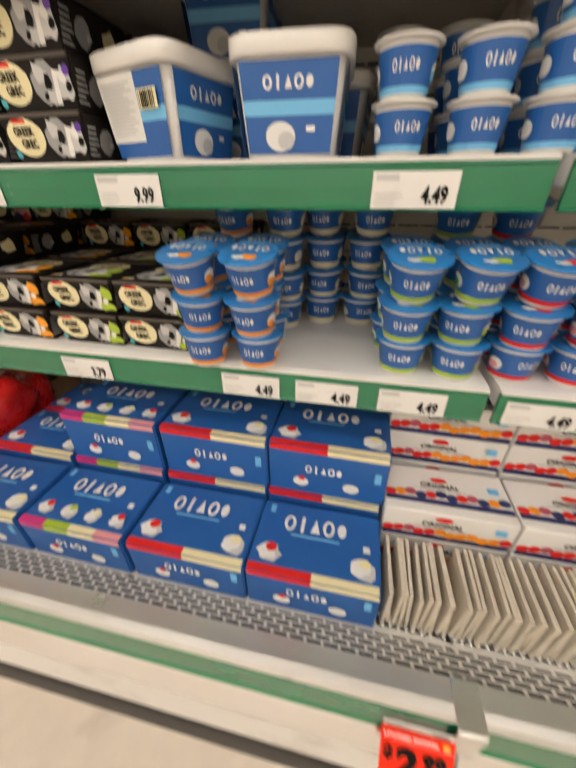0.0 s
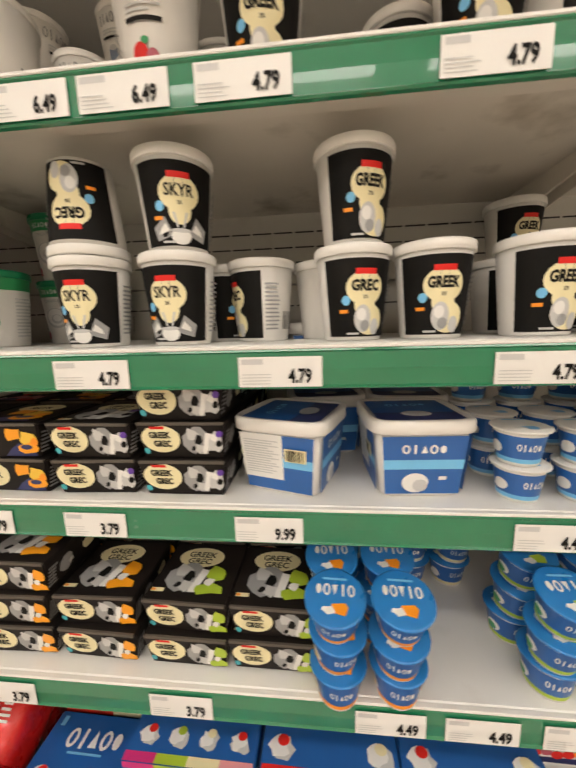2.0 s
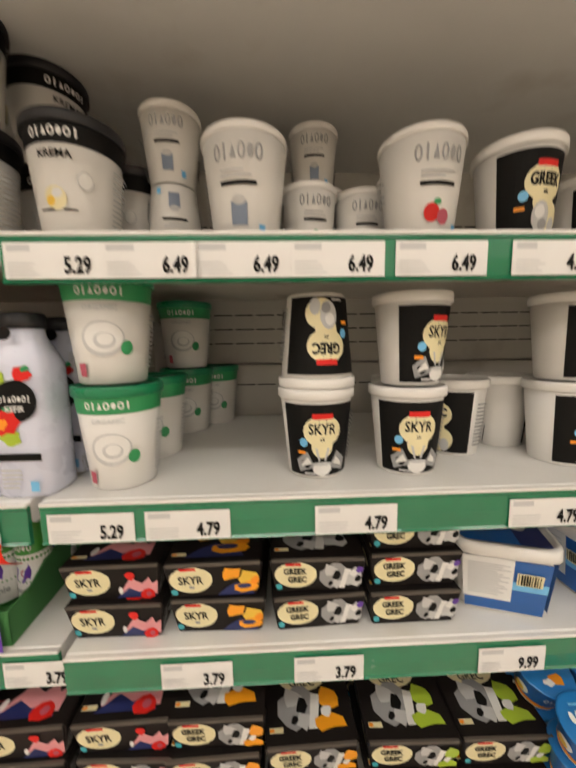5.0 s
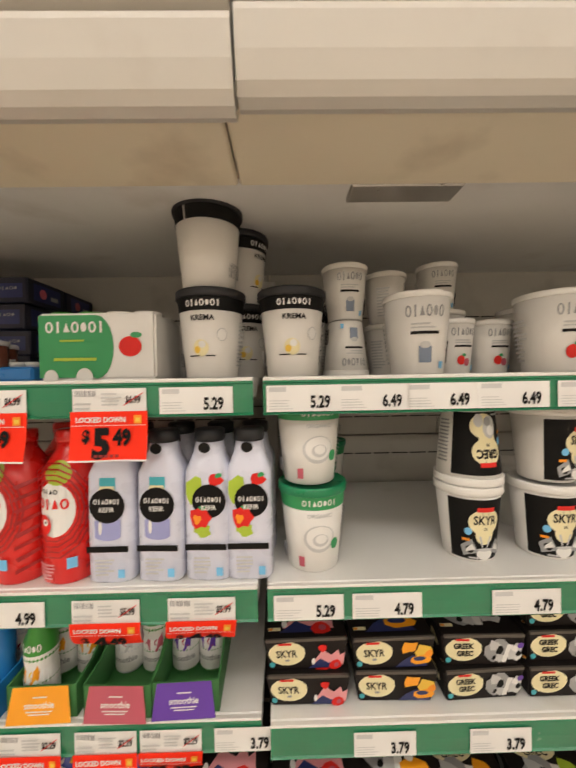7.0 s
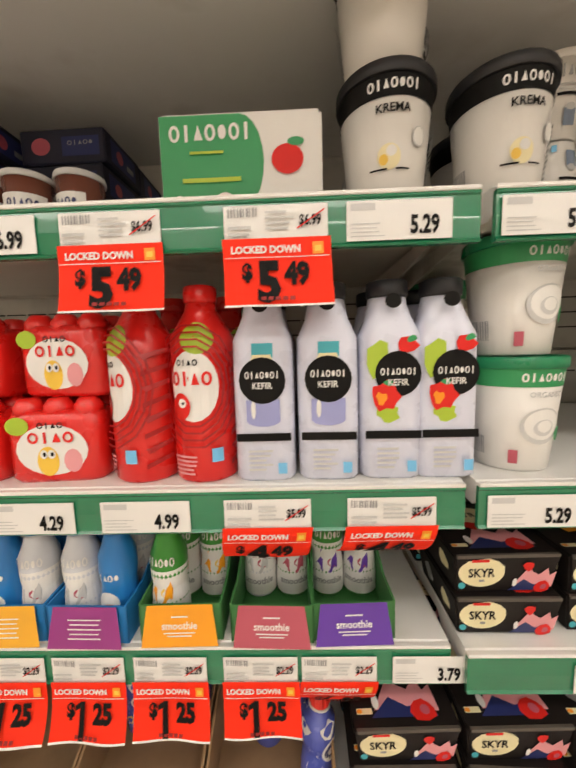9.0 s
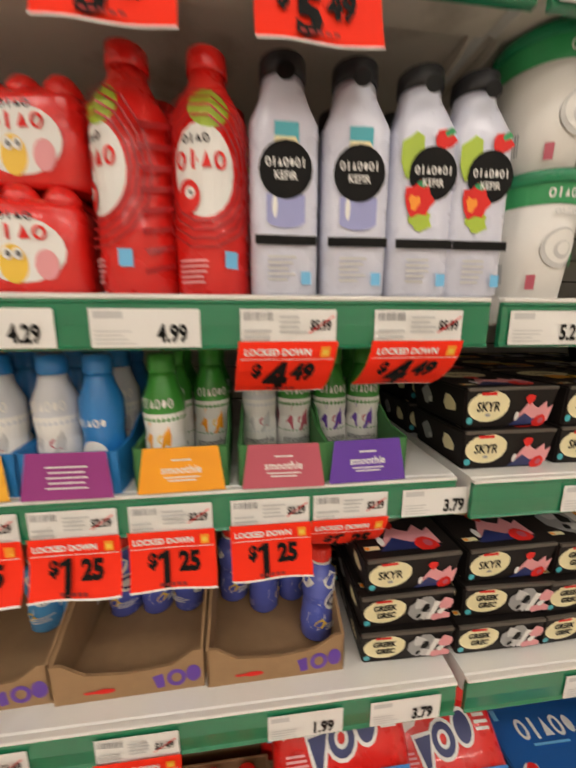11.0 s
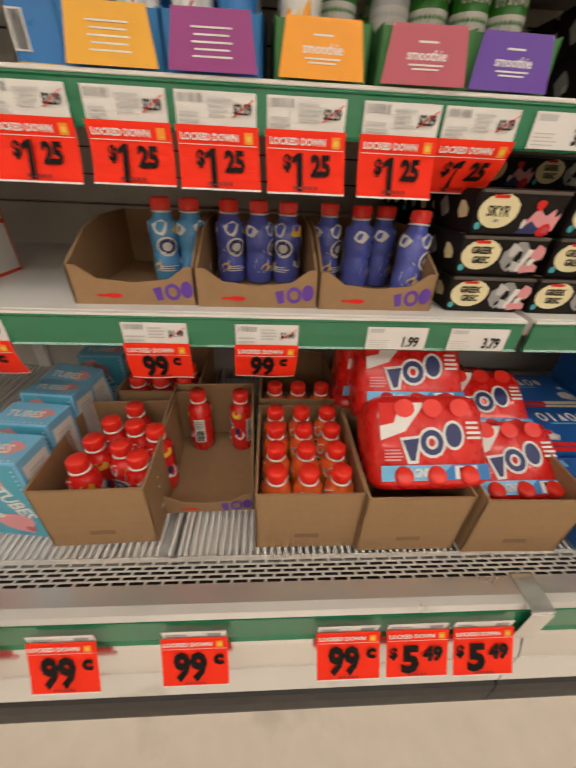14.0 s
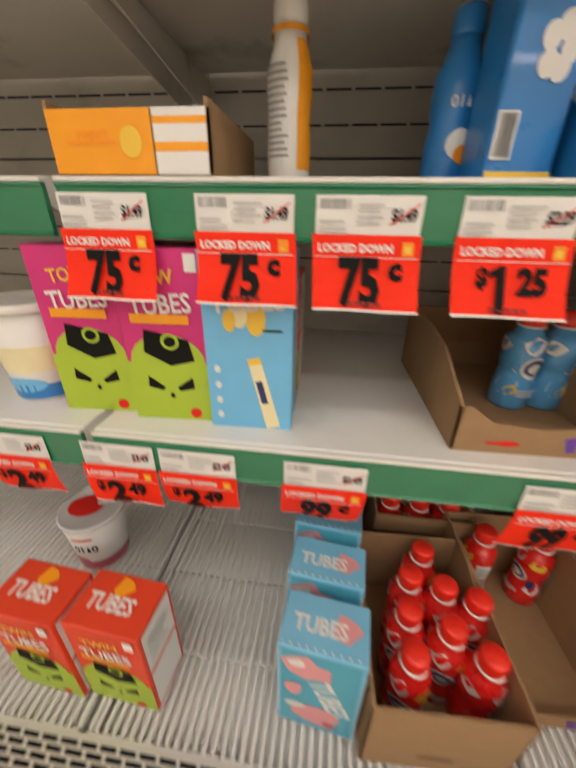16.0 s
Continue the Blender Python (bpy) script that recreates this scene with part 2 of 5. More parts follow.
def flat_front(y=0.0):
    return lambda u, v, l: (u, y - l, v)


def flat_top(z, y0=0.0):
    return lambda u, v, l: (u, y0 + v, z + l)


def flat_side(x, y0=0.0):
    return lambda u, v, l: (x + l, y0 + u, v)


def flat_left(x, y0=0.0):
    return lambda u, v, l: (x - l, y0 - u, v)


def round_side(prof):
    """Onto a lofted round body; u is arc length, front is -y."""
    zs, rs = [p[0] for p in prof], [p[1] for p in prof]

    def place(u, v, l):
        r = float(np.interp(v, zs, rs))
        rm = max(rs)
        a = u / rm - math.pi / 2
        return ((r + l) * math.cos(a), (r + l) * math.sin(a), v)
    return place


def thing(name, label, category, group=""):
    return tagged(new(name), label, category, group)


PROTOS = {}


def put(maker, x, y, z, turn=0.0, tip=0.0, flip=False, lean=0.0):
    """A thing of this kind standing at x, y, z: built once, then copied."""
    m = pose(x, y, z, tip, 180 + lean if flip else lean, turn)
    if maker not in PROTOS:
        PROTOS[maker] = maker()
        PROTOS[maker].matrix_basis = m @ Matrix.Diagonal((*PROTOS[maker].scale, 1))
        return PROTOS[maker]
    return copy_thing(PROTOS[maker], m)


# ---- the cooler: sizes ----
JOINTS = (-3.55, -2.33, -1.092, 0.146, 1.384)      # unit ends along the wall
S1, S2, S3, S4 = (0.778, 1.793), (0.793, 1.456), (0.806, 1.213), (0.772, 0.919)   # front edge, top
DECK = 0.508
BACK = 1.33


def structure(name, bm, m, label):
    return tagged(part(name, bm, m), label, kind="structure")


# floor, aisle and store shell
structure("floor", boxm(-6, -6.0, -0.1, 4, 1.7, 0.0), FLOORM, "beige polished store floor")
structure("ceiling", boxm(-6, -6.0, 3.2, 4, 1.7, 3.3), STORE, "pale store ceiling")
structure("wall_south", boxm(-6, -6.15, 0, 4, -6.0, 3.2), STORE, "plain wall across the aisle")
structure("wall_north", boxm(-6, 1.7, 0, 4, 1.85, 3.2), STORE, "plain wall behind the cooler")
structure("wall_west", boxm(-6.15, -6.0, 0, -6, 1.7, 3.2), STORE, "plain end wall of the aisle")
structure("wall_east", boxm(4, -6.0, 0, 4.15, 1.7, 3.2), STORE, "plain end wall of the aisle")


def ceiling_light(x, y):
    t = thing("ceiling_light", "long white fluorescent light on the store ceiling", "light", "store ceiling lights")
    t.location = (x, y, 3.2)
    part("housing", boxm(-1.15, -0.16, -0.05, 1.15, 0.16, 0, 0.01), LAMPM, t)
    part("diffuser", boxm(-1.1, -0.125, -0.065, 1.1, 0.125, -0.052, 0.004), GLOW, t, "glowing diffuser")


GLOW = emit("lamp_glow", (1, 0.95, 0.88), 6)
for lx in (-3.6, -1.0, 1.6):
    ceiling_light(lx, -0.35)
    ceiling_light(lx, -1.75)
    ceiling_light(lx, -4.4)

# back panels with slots, one for each unit
for a, b in zip(JOINTS, JOINTS[1:]):
    t = thing("cooler_back_panel", "grey enamelled slotted back panel of the dairy cooler", "cooler", "cooler units")
    tagged(t, kind="structure")
    for z0, z1 in ((0.4, 0.72), (0.724, 1.02), (1.024, 1.30), (1.304, 1.60), (1.604, 1.93), (1.934, 2.13)):
        part("panel", boxm(a + .004, BACK, z0, b - .004, BACK + .03, z1, 0.002), BACKM, t)
    for z in (0.66, 0.80, 0.87, 1.09, 1.15, 1.21, 1.36, 1.42, 1.54, 1.66, 1.70, 1.74, 1.9, 1.98):
        bm = bmesh.new()
        x = a + 0.03
        while x < b - 0.05:
            box(bm, x, BACK - 0.002, z, x + 0.052, BACK + 0.004, z + 0.0035)
            x += 0.06
        part("slot_row", bm, DARK, t)

# canopy: inner ceiling, cream panel, white fascia
for i, (a, b) in enumerate(zip(JOINTS, JOINTS[1:])):
    drop = -0.008 if i == 1 else 0.0
    t = thing("cooler_canopy", "cream and white painted canopy above the dairy cooler", "canopy", "cooler units")
    tagged(t, kind="structure")
    bm = bmesh.new()
    vs = [bm.verts.new(p) for p in ((a, .74, 2.078), (b, .74, 2.078), (b, BACK, 2.125), (a, BACK, 2.125), (a, .74, 2.11), (b, .74, 2.11), (b, BACK, 2.155), (a, BACK, 2.155))]
    for q in ((3, 2, 1, 0), (4, 5, 6, 7), (0, 1, 5, 4), (2, 3, 7, 6), (1, 2, 6, 5), (3, 0, 4, 7)):
        bm.faces.new([vs[k] for k in q])
    part("inner_ceiling", bm, STEELW, t, "grey-white inner ceiling")
    part("cream_panel", boxm(a - .0165, .585, 2.066, b - .0195, .738, 2.085, 0.003), CREAMP, t, "cream panel")
    bm = bmesh.new()
    prof = [(.60, 2.058), (.588, 2.053), (.576, 2.055), (.568, 2.064), (.560, 2.085), (.553, 2.112), (.553, 2.118), (.560, 2.120), (.560, 2.124), (.548, 2.127), (.540, 2.17), (.538, 2.36), (.60, 2.36)]
    prof = [(y, z + drop) for y, z in prof]
    l = [bm.verts.new((a + .0015, y, z)) for y, z in prof]
    r = [bm.verts.new((b - .0015, y, z)) for y, z in prof]
    for k in range(len(prof)):
        k2 = (k + 1) % len(prof)
        bm.faces.new((l[k], r[k], r[k2], l[k2]))
    bm.faces.new(l[::-1]); bm.faces.new(r)
    part("fascia", bm, mat("fascia_enamel", (0.60, 0.57, 0.51), 0.35, var=0.06, scale=5, stain=(0.5, 0.46, 0.4)), t, "white rounded fascia")
    for sx in (a + .12, a + .22, b - .12, b - .22):
        part("screw", loft([(0, .005), (.002, .0045), (.003, .002)], 10), METAL, t).matrix_basis = pose(sx, .5395, 2.145, 90)
    structure("cooler_top", boxm(a, .6, 2.36, b, BACK + .3, 2.4), STEEL, "white cooler roof")
tagged(part("ceiling_vent", boxm(-0.945, .752, 2.0735, -0.775, .800, 2.086, .002), METAL), "small grey metal clip plate under the cooler ceiling", "vent")


def shelf_unit(a, b, front, top, lip=0.0):
    """One enamelled shelf with its green ticket rail and brackets."""
    t = thing("cooler_shelf", "white enamelled cooler shelf with a green ticket rail", "shelf", "cooler shelves")
    a, b = a + .008, b - .008
    bm = bmesh.new()
    prof = [(front, top - .004), (front + .004, top), (BACK - .03, top), (BACK - .03, top - .012), (front + .09, top - .016), (front + .075, top - .03), (front + .01, top - .034), (front + .004, top - .03)]
    l = [bm.verts.new((a, y, z)) for y, z in prof]
    r = [bm.verts.new((b, y, z)) for y, z in prof]
    for k in range(len(prof)):
        k2 = (k + 1) % len(prof)
        f = bm.faces.new((l[k], r[k], r[k2], l[k2]))
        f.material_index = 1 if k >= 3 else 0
    bm.faces.new(l[::-1]); bm.faces.new(r)
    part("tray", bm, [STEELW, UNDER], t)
    # ticket rail: a thin channel with lips
    bm = bmesh.new()
    zt, zb = top - .006, top - .060
    prof = [(front + .002, zt), (front - .005, zt), (front - .006, zt - .003), (front - .004, zt - .005), (front - .005, (zt + zb) / 2), (front - .004, zb + .005), (front - .007, zb + .002), (front - .005, zb), (front + .002, zb)]
    l = [bm.verts.new((a, y, z)) for y, z in prof]
    r = [bm.verts.new((b, y, z)) for y, z in prof]
    for k in range(len(prof)):
        k2 = (k + 1) % len(prof)
        bm.faces.new((l[k], r[k], r[k2], l[k2]))
    bm.faces.new(l[::-1]); bm.faces.new(r)
    part("ticket_rail", bm, RAILG, t, "glossy green ticket rail")
    part("rail_lip", boxm(a, front - .0065, top - .006, b, front + .002, top - .001, .001), WHITEP, t, "white plastic lip")
    for x in (a + .012, b - .012):
        bm = bmesh.new()
        pts = [(front + .06, top - .017), (BACK - .005, top - .017), (BACK - .005, top - .085), (BACK - .1, top - .075), (front + .1, top - .032)]
        lo = [bm.verts.new((x - .002, y, z)) for y, z in pts]
        hi = [bm.verts.new((x + .002, y, z)) for y, z in pts]
        bm.faces.new(lo); bm.faces.new(hi[::-1])
        for k in range(len(pts)):
            k2 = (k + 1) % len(pts)
            bm.faces.new((lo[k], lo[k2], hi[k2], hi[k]))
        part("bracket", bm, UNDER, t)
    return t


for a, b in zip(JOINTS, JOINTS[1:]):
    for f, z in (S1, S2, S3, S4):
        shelf_unit(a, b, f + (.014 if z == S3[1] and b < -1 else 0), z)
    # uprights on the back at each joint
    up = tagged(part("upright", boxm(b - .02, BACK - .018, .45, b + .02, BACK - .001, 2.1, .003), STEEL), "slotted white upright between cooler units", "upright", "cooler units")
    up["kind"] = "structure"
    for z in (1.56, 1.30, 1.06):
        tagged(part("shelf_hook", boxm(b - .03, BACK - .03, z, b - .022, BACK - .019, z + .03, .001), METAL), "small metal shelf hook on the upright", "hook", "shelf hooks")

# bottom deck: wire racks, air grille, front
for i, (a, b) in enumerate(zip(JOINTS, JOINTS[1:])):
    structure("cooler_well", boxm(a, .60, .40, b, BACK, .44), STEEL, "white cooler well under the wire racks")
    for h in range(2):
        x0, x1 = a + .006 + h * (b - a) / 2, a - .006 + (h + 1) * (b - a) / 2
        t = thing("wire_rack", "white coated wire rack on the cooler deck", "rack", "wire racks")
        part("rack_edge", boxm(x0, .603, DECK - .022, x1, .609, DECK - .002, .002), STEELW, t)
        part("rack_edge", boxm(x0, BACK - .02, DECK - .022, x1, BACK - .014, DECK - .002, .002), STEELW, t)
        for xs in (x0 + .003, x1 - .003):
            part("rack_edge", boxm(xs - .003, .61, DECK - .02, xs + .003, BACK - .02, DECK - .001, .002), STEELW, t)
        n = int((x1 - x0) / .0135)
        first = part("wire", boxm(-.0022, .609, DECK - .005, .0022, BACK - .02, DECK - .001), STEELW, t)
        first.location.x = x0 + .0135
        for k in range(2, n):
            wire = new("wire", first.data)
            wire.parent = t
            wire.location.x = x0 + k * .0135
        for yy in (.72, .86, 1.0, 1.14):
            part("cross_wire", boxm(x0, yy, DECK - .011, x1, yy + .005, DECK - .0055), STEELW, t)
        part("drip_tray", boxm(x0 + .01, .615, DECK - .045, x1 - .01, BACK - .03, DECK - .04), STEELW, t)
    # air return grille: a plate with two rows of slots, staggered
    t = thing("air_grille", "white perforated air return grille at the cooler front", "grille", "cooler units")
    tagged(t, kind="structure")
    y0, z0, y1, z1 = .602, .508, .545, .524
    # near-black sheet just under the plate, standing in for shade in the slots
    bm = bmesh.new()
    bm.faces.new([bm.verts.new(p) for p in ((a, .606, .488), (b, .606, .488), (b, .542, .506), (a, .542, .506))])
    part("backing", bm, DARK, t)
    bm = bmesh.new()

    def gp(x, s, d=0.0):
        return (x, y0 + (y1 - y0) * s + d * .27, z0 + (z1 - z0) * s + d * .96)

    def bar(xa, xb, sa, sb):
        vs = [bm.verts.new(gp(*c)) for c in ((xa, sa, 0), (xb, sa, 0), (xb, sb, 0), (xa, sb, 0), (xa, sa, -.0012), (xb, sa, -.0012), (xb, sb, -.0012), (xa, sb, -.0012))]
        for q in ((0, 1, 2, 3), (7, 6, 5, 4), (0, 4, 5, 1), (2, 6, 7, 3)):
            bm.faces.new([vs[k] for k in q])
    rows = 5
    for k in range(rows + 1):
        s = .06 + .86 * k / rows
        bar(a, b, s - .027, s + .027)
    bar(a, b, -.04, .03); bar(a, b, .95, 1.03)
    for k in range(rows):
        s0, s1 = .06 + .86 * k / rows, .06 + .86 * (k + 1) / rows
        x = a + .004 + (k % 2) * .0145
        while x < b - .006:
            bar(x, x + .0052, s0, s1)
            x += .029
    part("slotted_plate", bm, STEEL, t)
    # front: metal cap, green rail, silver kick panel, bumper
    t = thing("cooler_front", "metal cooler front with a green ticket rail", "cooler", "cooler units")
    tagged(t, kind="structure")
    a2, b2 = a + .002, b - .002

    def strip(name, prof, m, label=""):
        bm = bmesh.new()
        l = [bm.verts.new((a2, y, z)) for y, z in prof]
        r = [bm.verts.new((b2, y, z)) for y, z in prof]
        for k in range(len(prof)):
            k2 = (k + 1) % len(prof)
            bm.faces.new((l[k], r[k], r[k2], l[k2]))
        bm.faces.new(l[::-1]); bm.faces.new(r)
        bmesh.ops.recalc_face_normals(bm, faces=bm.faces)
        part(name, bm, m, t, label)
    strip("metal_cap", [(.546, .524), (.546, .531), (.515, .534), (.502, .531), (.496, .524), (.502, .520)], mat("satin_metal_cap", (.66, .65, .63), .3, metal=.75, var=.08, scale=12, bump=.04), "brushed metal cap")
    strip("ticket_rail", [(.500, .518), (.496, .518), (.492, .470), (.488, .462), (.500, .462)], RAILG, "green ticket rail")
    strip("kick_panel", [(.52, .460), (.490, .459), (.486, .452), (.480, .436), (.472, .416), (.470, .408), (.52, .406)], SILVER, "shiny silver kick panel")
    strip("lower_panel", [(.52, .404), (.470, .404), (.466, .306), (.52, .302)], STEEL, "pale lower panel")
    strip("bumper", [(.52, .300), (.470, .300), (.462, .292), (.459, .262), (.458, .225), (.462, .200), (.470, .192), (.52, .190)], RUBBER, "black rubber bumper")
    strip("toe_kick", [(.53, .188), (.515, .188), (.515, .0), (.53, .0)], STEEL)
    part("joint_cover", boxm(b - .02, .484, .412, b + .02, .4865, .528, .001), SILVER, t, "metal joint cover")
    part("joint_cover", boxm(b - .02, .486, .5285, b + .02, .548, .5365, .001), SILVER, t)
    for q in (-.010, .010):
        part("rivet", loft([(0, .005), (.0015, .0045), (.0025, .002)], 10), METAL, t).matrix_basis = pose(b + q, .4838, .428, 90)

# ---- price tickets ----
TICKETS = {}


def digits(price, cu, cv, h, m=BLACK):
    """A price in large black figures: dollars big, cents raised."""
    if "." not in price:
        n = price[:-1]
        return [("text", m, n, cu - h * .14, cv, h * 1.14, .68, 0, .045), ("text", m, "c", cu + h * .68, cv + h * .26, h * .40, .95, 0, .05)]
    d, c = price.split(".")
    out = [("text", m, "$", cu - h * (.62 if d == "1" else .80), cv + h * .2, h * .54, .85, 0, .045)]
    if d == "1":
        x, y = cu - h * .22, cv - h * .05
        out += [("quad", m, [(x + h * .11, y + h * .56), (x - h * .02, y + h * .56), (x - h * .24, y + h * .42), (x - h * .24, y + h * .26), (x - h * .08, y + h * .34), (x - h * .08, y - h * .56), (x + h * .11, y - h * .56)])]
    else:
        out += [("text", m, d, cu - h * .24, cv - h * .05, h * 1.14, .86, 0, .05)]
    return out + [("text", m, c, cu + h * .5, cv + h * .16, h * .66, .8, 0, .05)]


def ticket(x, front, z, price, sale=None, w=0.113, curl=0.02, low=False):
    """A white shelf ticket whose top left corner is at x, z; with a red sale card under it."""
    key = (price, sale, w, round(curl, 3), low)
    m = pose(x + w / 2, front - .0075, z)
    if key in TICKETS:
        return copy_thing(TICKETS[key], m)
    hgt = .02 if low else .045
    t = thing("price_ticket", "white shelf ticket with a hanging red sale card" if sale else "white paper shelf ticket with black price figures", "price tag", "shelf price tickets")
    t.matrix_basis = m
    part("card", boxm(-w / 2, 0, -hgt, w / 2, .001, 0 if low else -.004, .0003), WHITE, t)
    sh = []
    if low:
        sh += lines(GREY, -w * .45, -.017, -w * .1, -.004, 2)
        sh += [("rect", GREY, w * .2, -.015, w * .42, -.005)]
    elif sale:
        sh += barcode(-w * .46, -.016, -w * .16, -.007, 10, GREY)
        sh += lines(LGREY, -w * .1, -.03, w * .2, -.008, 4)
        sh += lines(LGREY, -w * .46, -.036, -w * .15, -.022, 2)
        sh += [("text", BLACK, "$" + price, w * .33, -.022, .0135, .68, 0, .03), ("quad", RED, [(w * .2, -.0295), (w * .205, -.0307), (w * .47, -.0115), (w * .465, -.0103)])]
    else:
        sh += lines(LGREY, -w * .46, -.014, -w * .12, -.006, 1, .9)
        sh += lines(LGREY, -w * .46, -.041, -w * .1, -.024, 4, .3)
        sh += [("text", BLACK, price, w * .24, -.030, .0205, .70, 0, .035)]
    prints("print", sh, flat_front(0), t, step=.0004)
    if sale:
        top, h = -hgt + .006, .098 if low else .074

        def place(u, v, l):
            s = (top - v) / h
            if low:
                return (u + curl * s * .3, -.002 - l * .7 - .034 * s - curl * s * s * .3, v + .020 * s + l * .7)
            return (u + .004 * s * curl / .02, -.002 - l - curl * s * s - .002 * math.sin(u * 60 + curl * 300) * s, v + .45 * curl * curl / h * s * s)
        ww = w * 1.04
        sheet = [("rect", REDCARD, -ww / 2, top - h, ww / 2, top), ("rect", WHITE, -ww / 2, top - h - .0012, ww / 2, top - h + .0012)]
        card = prints("sale_card", sheet, place, t, "red paper sale card", step=.0008)
        txt = [("text", WHITE, "LOCKED DOWN", -ww * .1, top - .0125, .0085, .92, 0, .04), ("rect", ORANGE, ww * .33, top - .019, ww * .43, top - .006), ("rect", YELLOW, ww * .35, top - .016, ww * .41, top - .010),
               ("rect", WHITE, -ww * .48, top - .0215, ww * .48, top - .0207)]
        txt += digits(sale, 0, top - .058 if low else top - .046, (.041 if "." in sale else .044) * (1.22 if low else 1.0))
        txt += [("rect", mat("deep_red_print", (.3, .012, .008), .6), -ww * .16 + k * ww * .065, top - h + .0055, -ww * .16 + k * ww * .065 + ww * .045, top - h + .0095) for k in range(5)]
        pr = prints("sale_print", txt, lambda u, v, l: place(u, v, l + .0022), t)
    TICKETS[key] = t
    return t


for x, p, s in ((-1.70, "6.99", None), (-1.56, "6.99", "5.49"), (-1.377, "6.99", "5.49"), (-1.244, "5.29", None), (-1.079, "5.29", None), (-0.967, "6.49", None), (-0.861, "6.49", None), (-0.748, "6.49", None), (-0.622, "6.49", None), (-0.478, "4.79", None), (-0.205, "4.79", None)):
    ticket(x, S1[0], 1.783, p, s, .113, .012)
for x, p, s, c in ((-1.70, "4.29", None, 0), (-1.553, "4.99", None, 0), (-1.397, "5.99", "4.49", -.04), (-1.244, "5.99", "4.49", -.048), (-1.074, "5.29", None, 0), (-.947, "4.79", None, 0), (-.719, "4.79", None, 0), (-.448, "4.79", None, 0), (-.118, "4.79", None, 0)):
    ticket(x, S2[0], 1.444, p, s, .113 if s is None else .108, c)
for x, p, s, c in ((-2.322, "1.49", "75c", .02), (-2.166, "1.49", "75c", .03), (-2.04, "1.49", "75c", .02), (-1.90, "2.29", "1.25", .02), (-1.777, "2.29", "1.25", .026), (-1.662, "2.29", "1.25", .02), (-1.544, "2.29", "1.25", .016), (-1.416, "2.29", "1.25", .012), (-1.306, "2.29", "1.25", -.038), (-1.18, "3.79", None, 0), (-.945, "3.79", None, 0), (-.75, "3.79", None, 0), (-.47, "9.99", None, 0), (-.068, "4.49", None, 0)):
    ticket(x, S3[0] + (.014 if x < -1.1 else 0), 1.201, p, s, .104, c)
for x, p, s, c in ((-2.50, "3.49", "2.49", -.012), (-2.342, "3.49", "2.49", -.008), (-2.23, "3.49", "2.49", -.016), (-2.062, "1.49", "99c", -.02), (-1.777, "1.49", "99c", -.012), (-1.594, "1.49", "99c", -.018), (-1.373, "1.99", None, 0), (-1.229, "3.79", None, 0), (-.924, "3.79", None, 0), (-.619, "3.79", None, 0), (-.291, "4.49", None, 0), (-.159, "4.49", None, 0), (-.022, "4.49", None, 0), (.165, "4.49", None, 0)):
    ticket(x, S4[0], .907, p, s, .104, c)
for x, p, s, c in ((-2.33, "3.49", "2.49", .02), (-2.20, "3.49", "2.49", .012), (-2.06, "3.49", "2.49", .02), (-1.90, "1.49", "99c", .03), (-1.70, "1.49", "99c", .012), (-1.457, "1.49", "99c", .02), (-1.343, "6.99", "5.49", .02), (-1.232, "6.99", "5.49", .03), (.03, "3.99", "2.99", .02)):
    ticket(x, .492, .513, p, s, .099, c * .5, True)

# ---- tubs ----
def tub_base(name, label, h, rt, rb, lid_h, body_m, lid_m, lidover=.004, rim=True):
    t = thing(name, label, "yogurt tub")
    prof = [(0, rb - .003), (.002, rb), (h - lid_h, rt)]
    ob = part("body", loft([(.004, rb * .8)] + prof), body_m, t)
    r = rt + lidover
    part("lid", loft([(h - lid_h - .001, r - .001), (h - lid_h, r), (h - .003, r), (h - .001, r - .001), (h, r - .003), (h - .001, r - .005), (h - .003, r - .006), (h - .003, .001)]), lid_m, t)
    return t, [(0, rb), (h - lid_h, rt)]


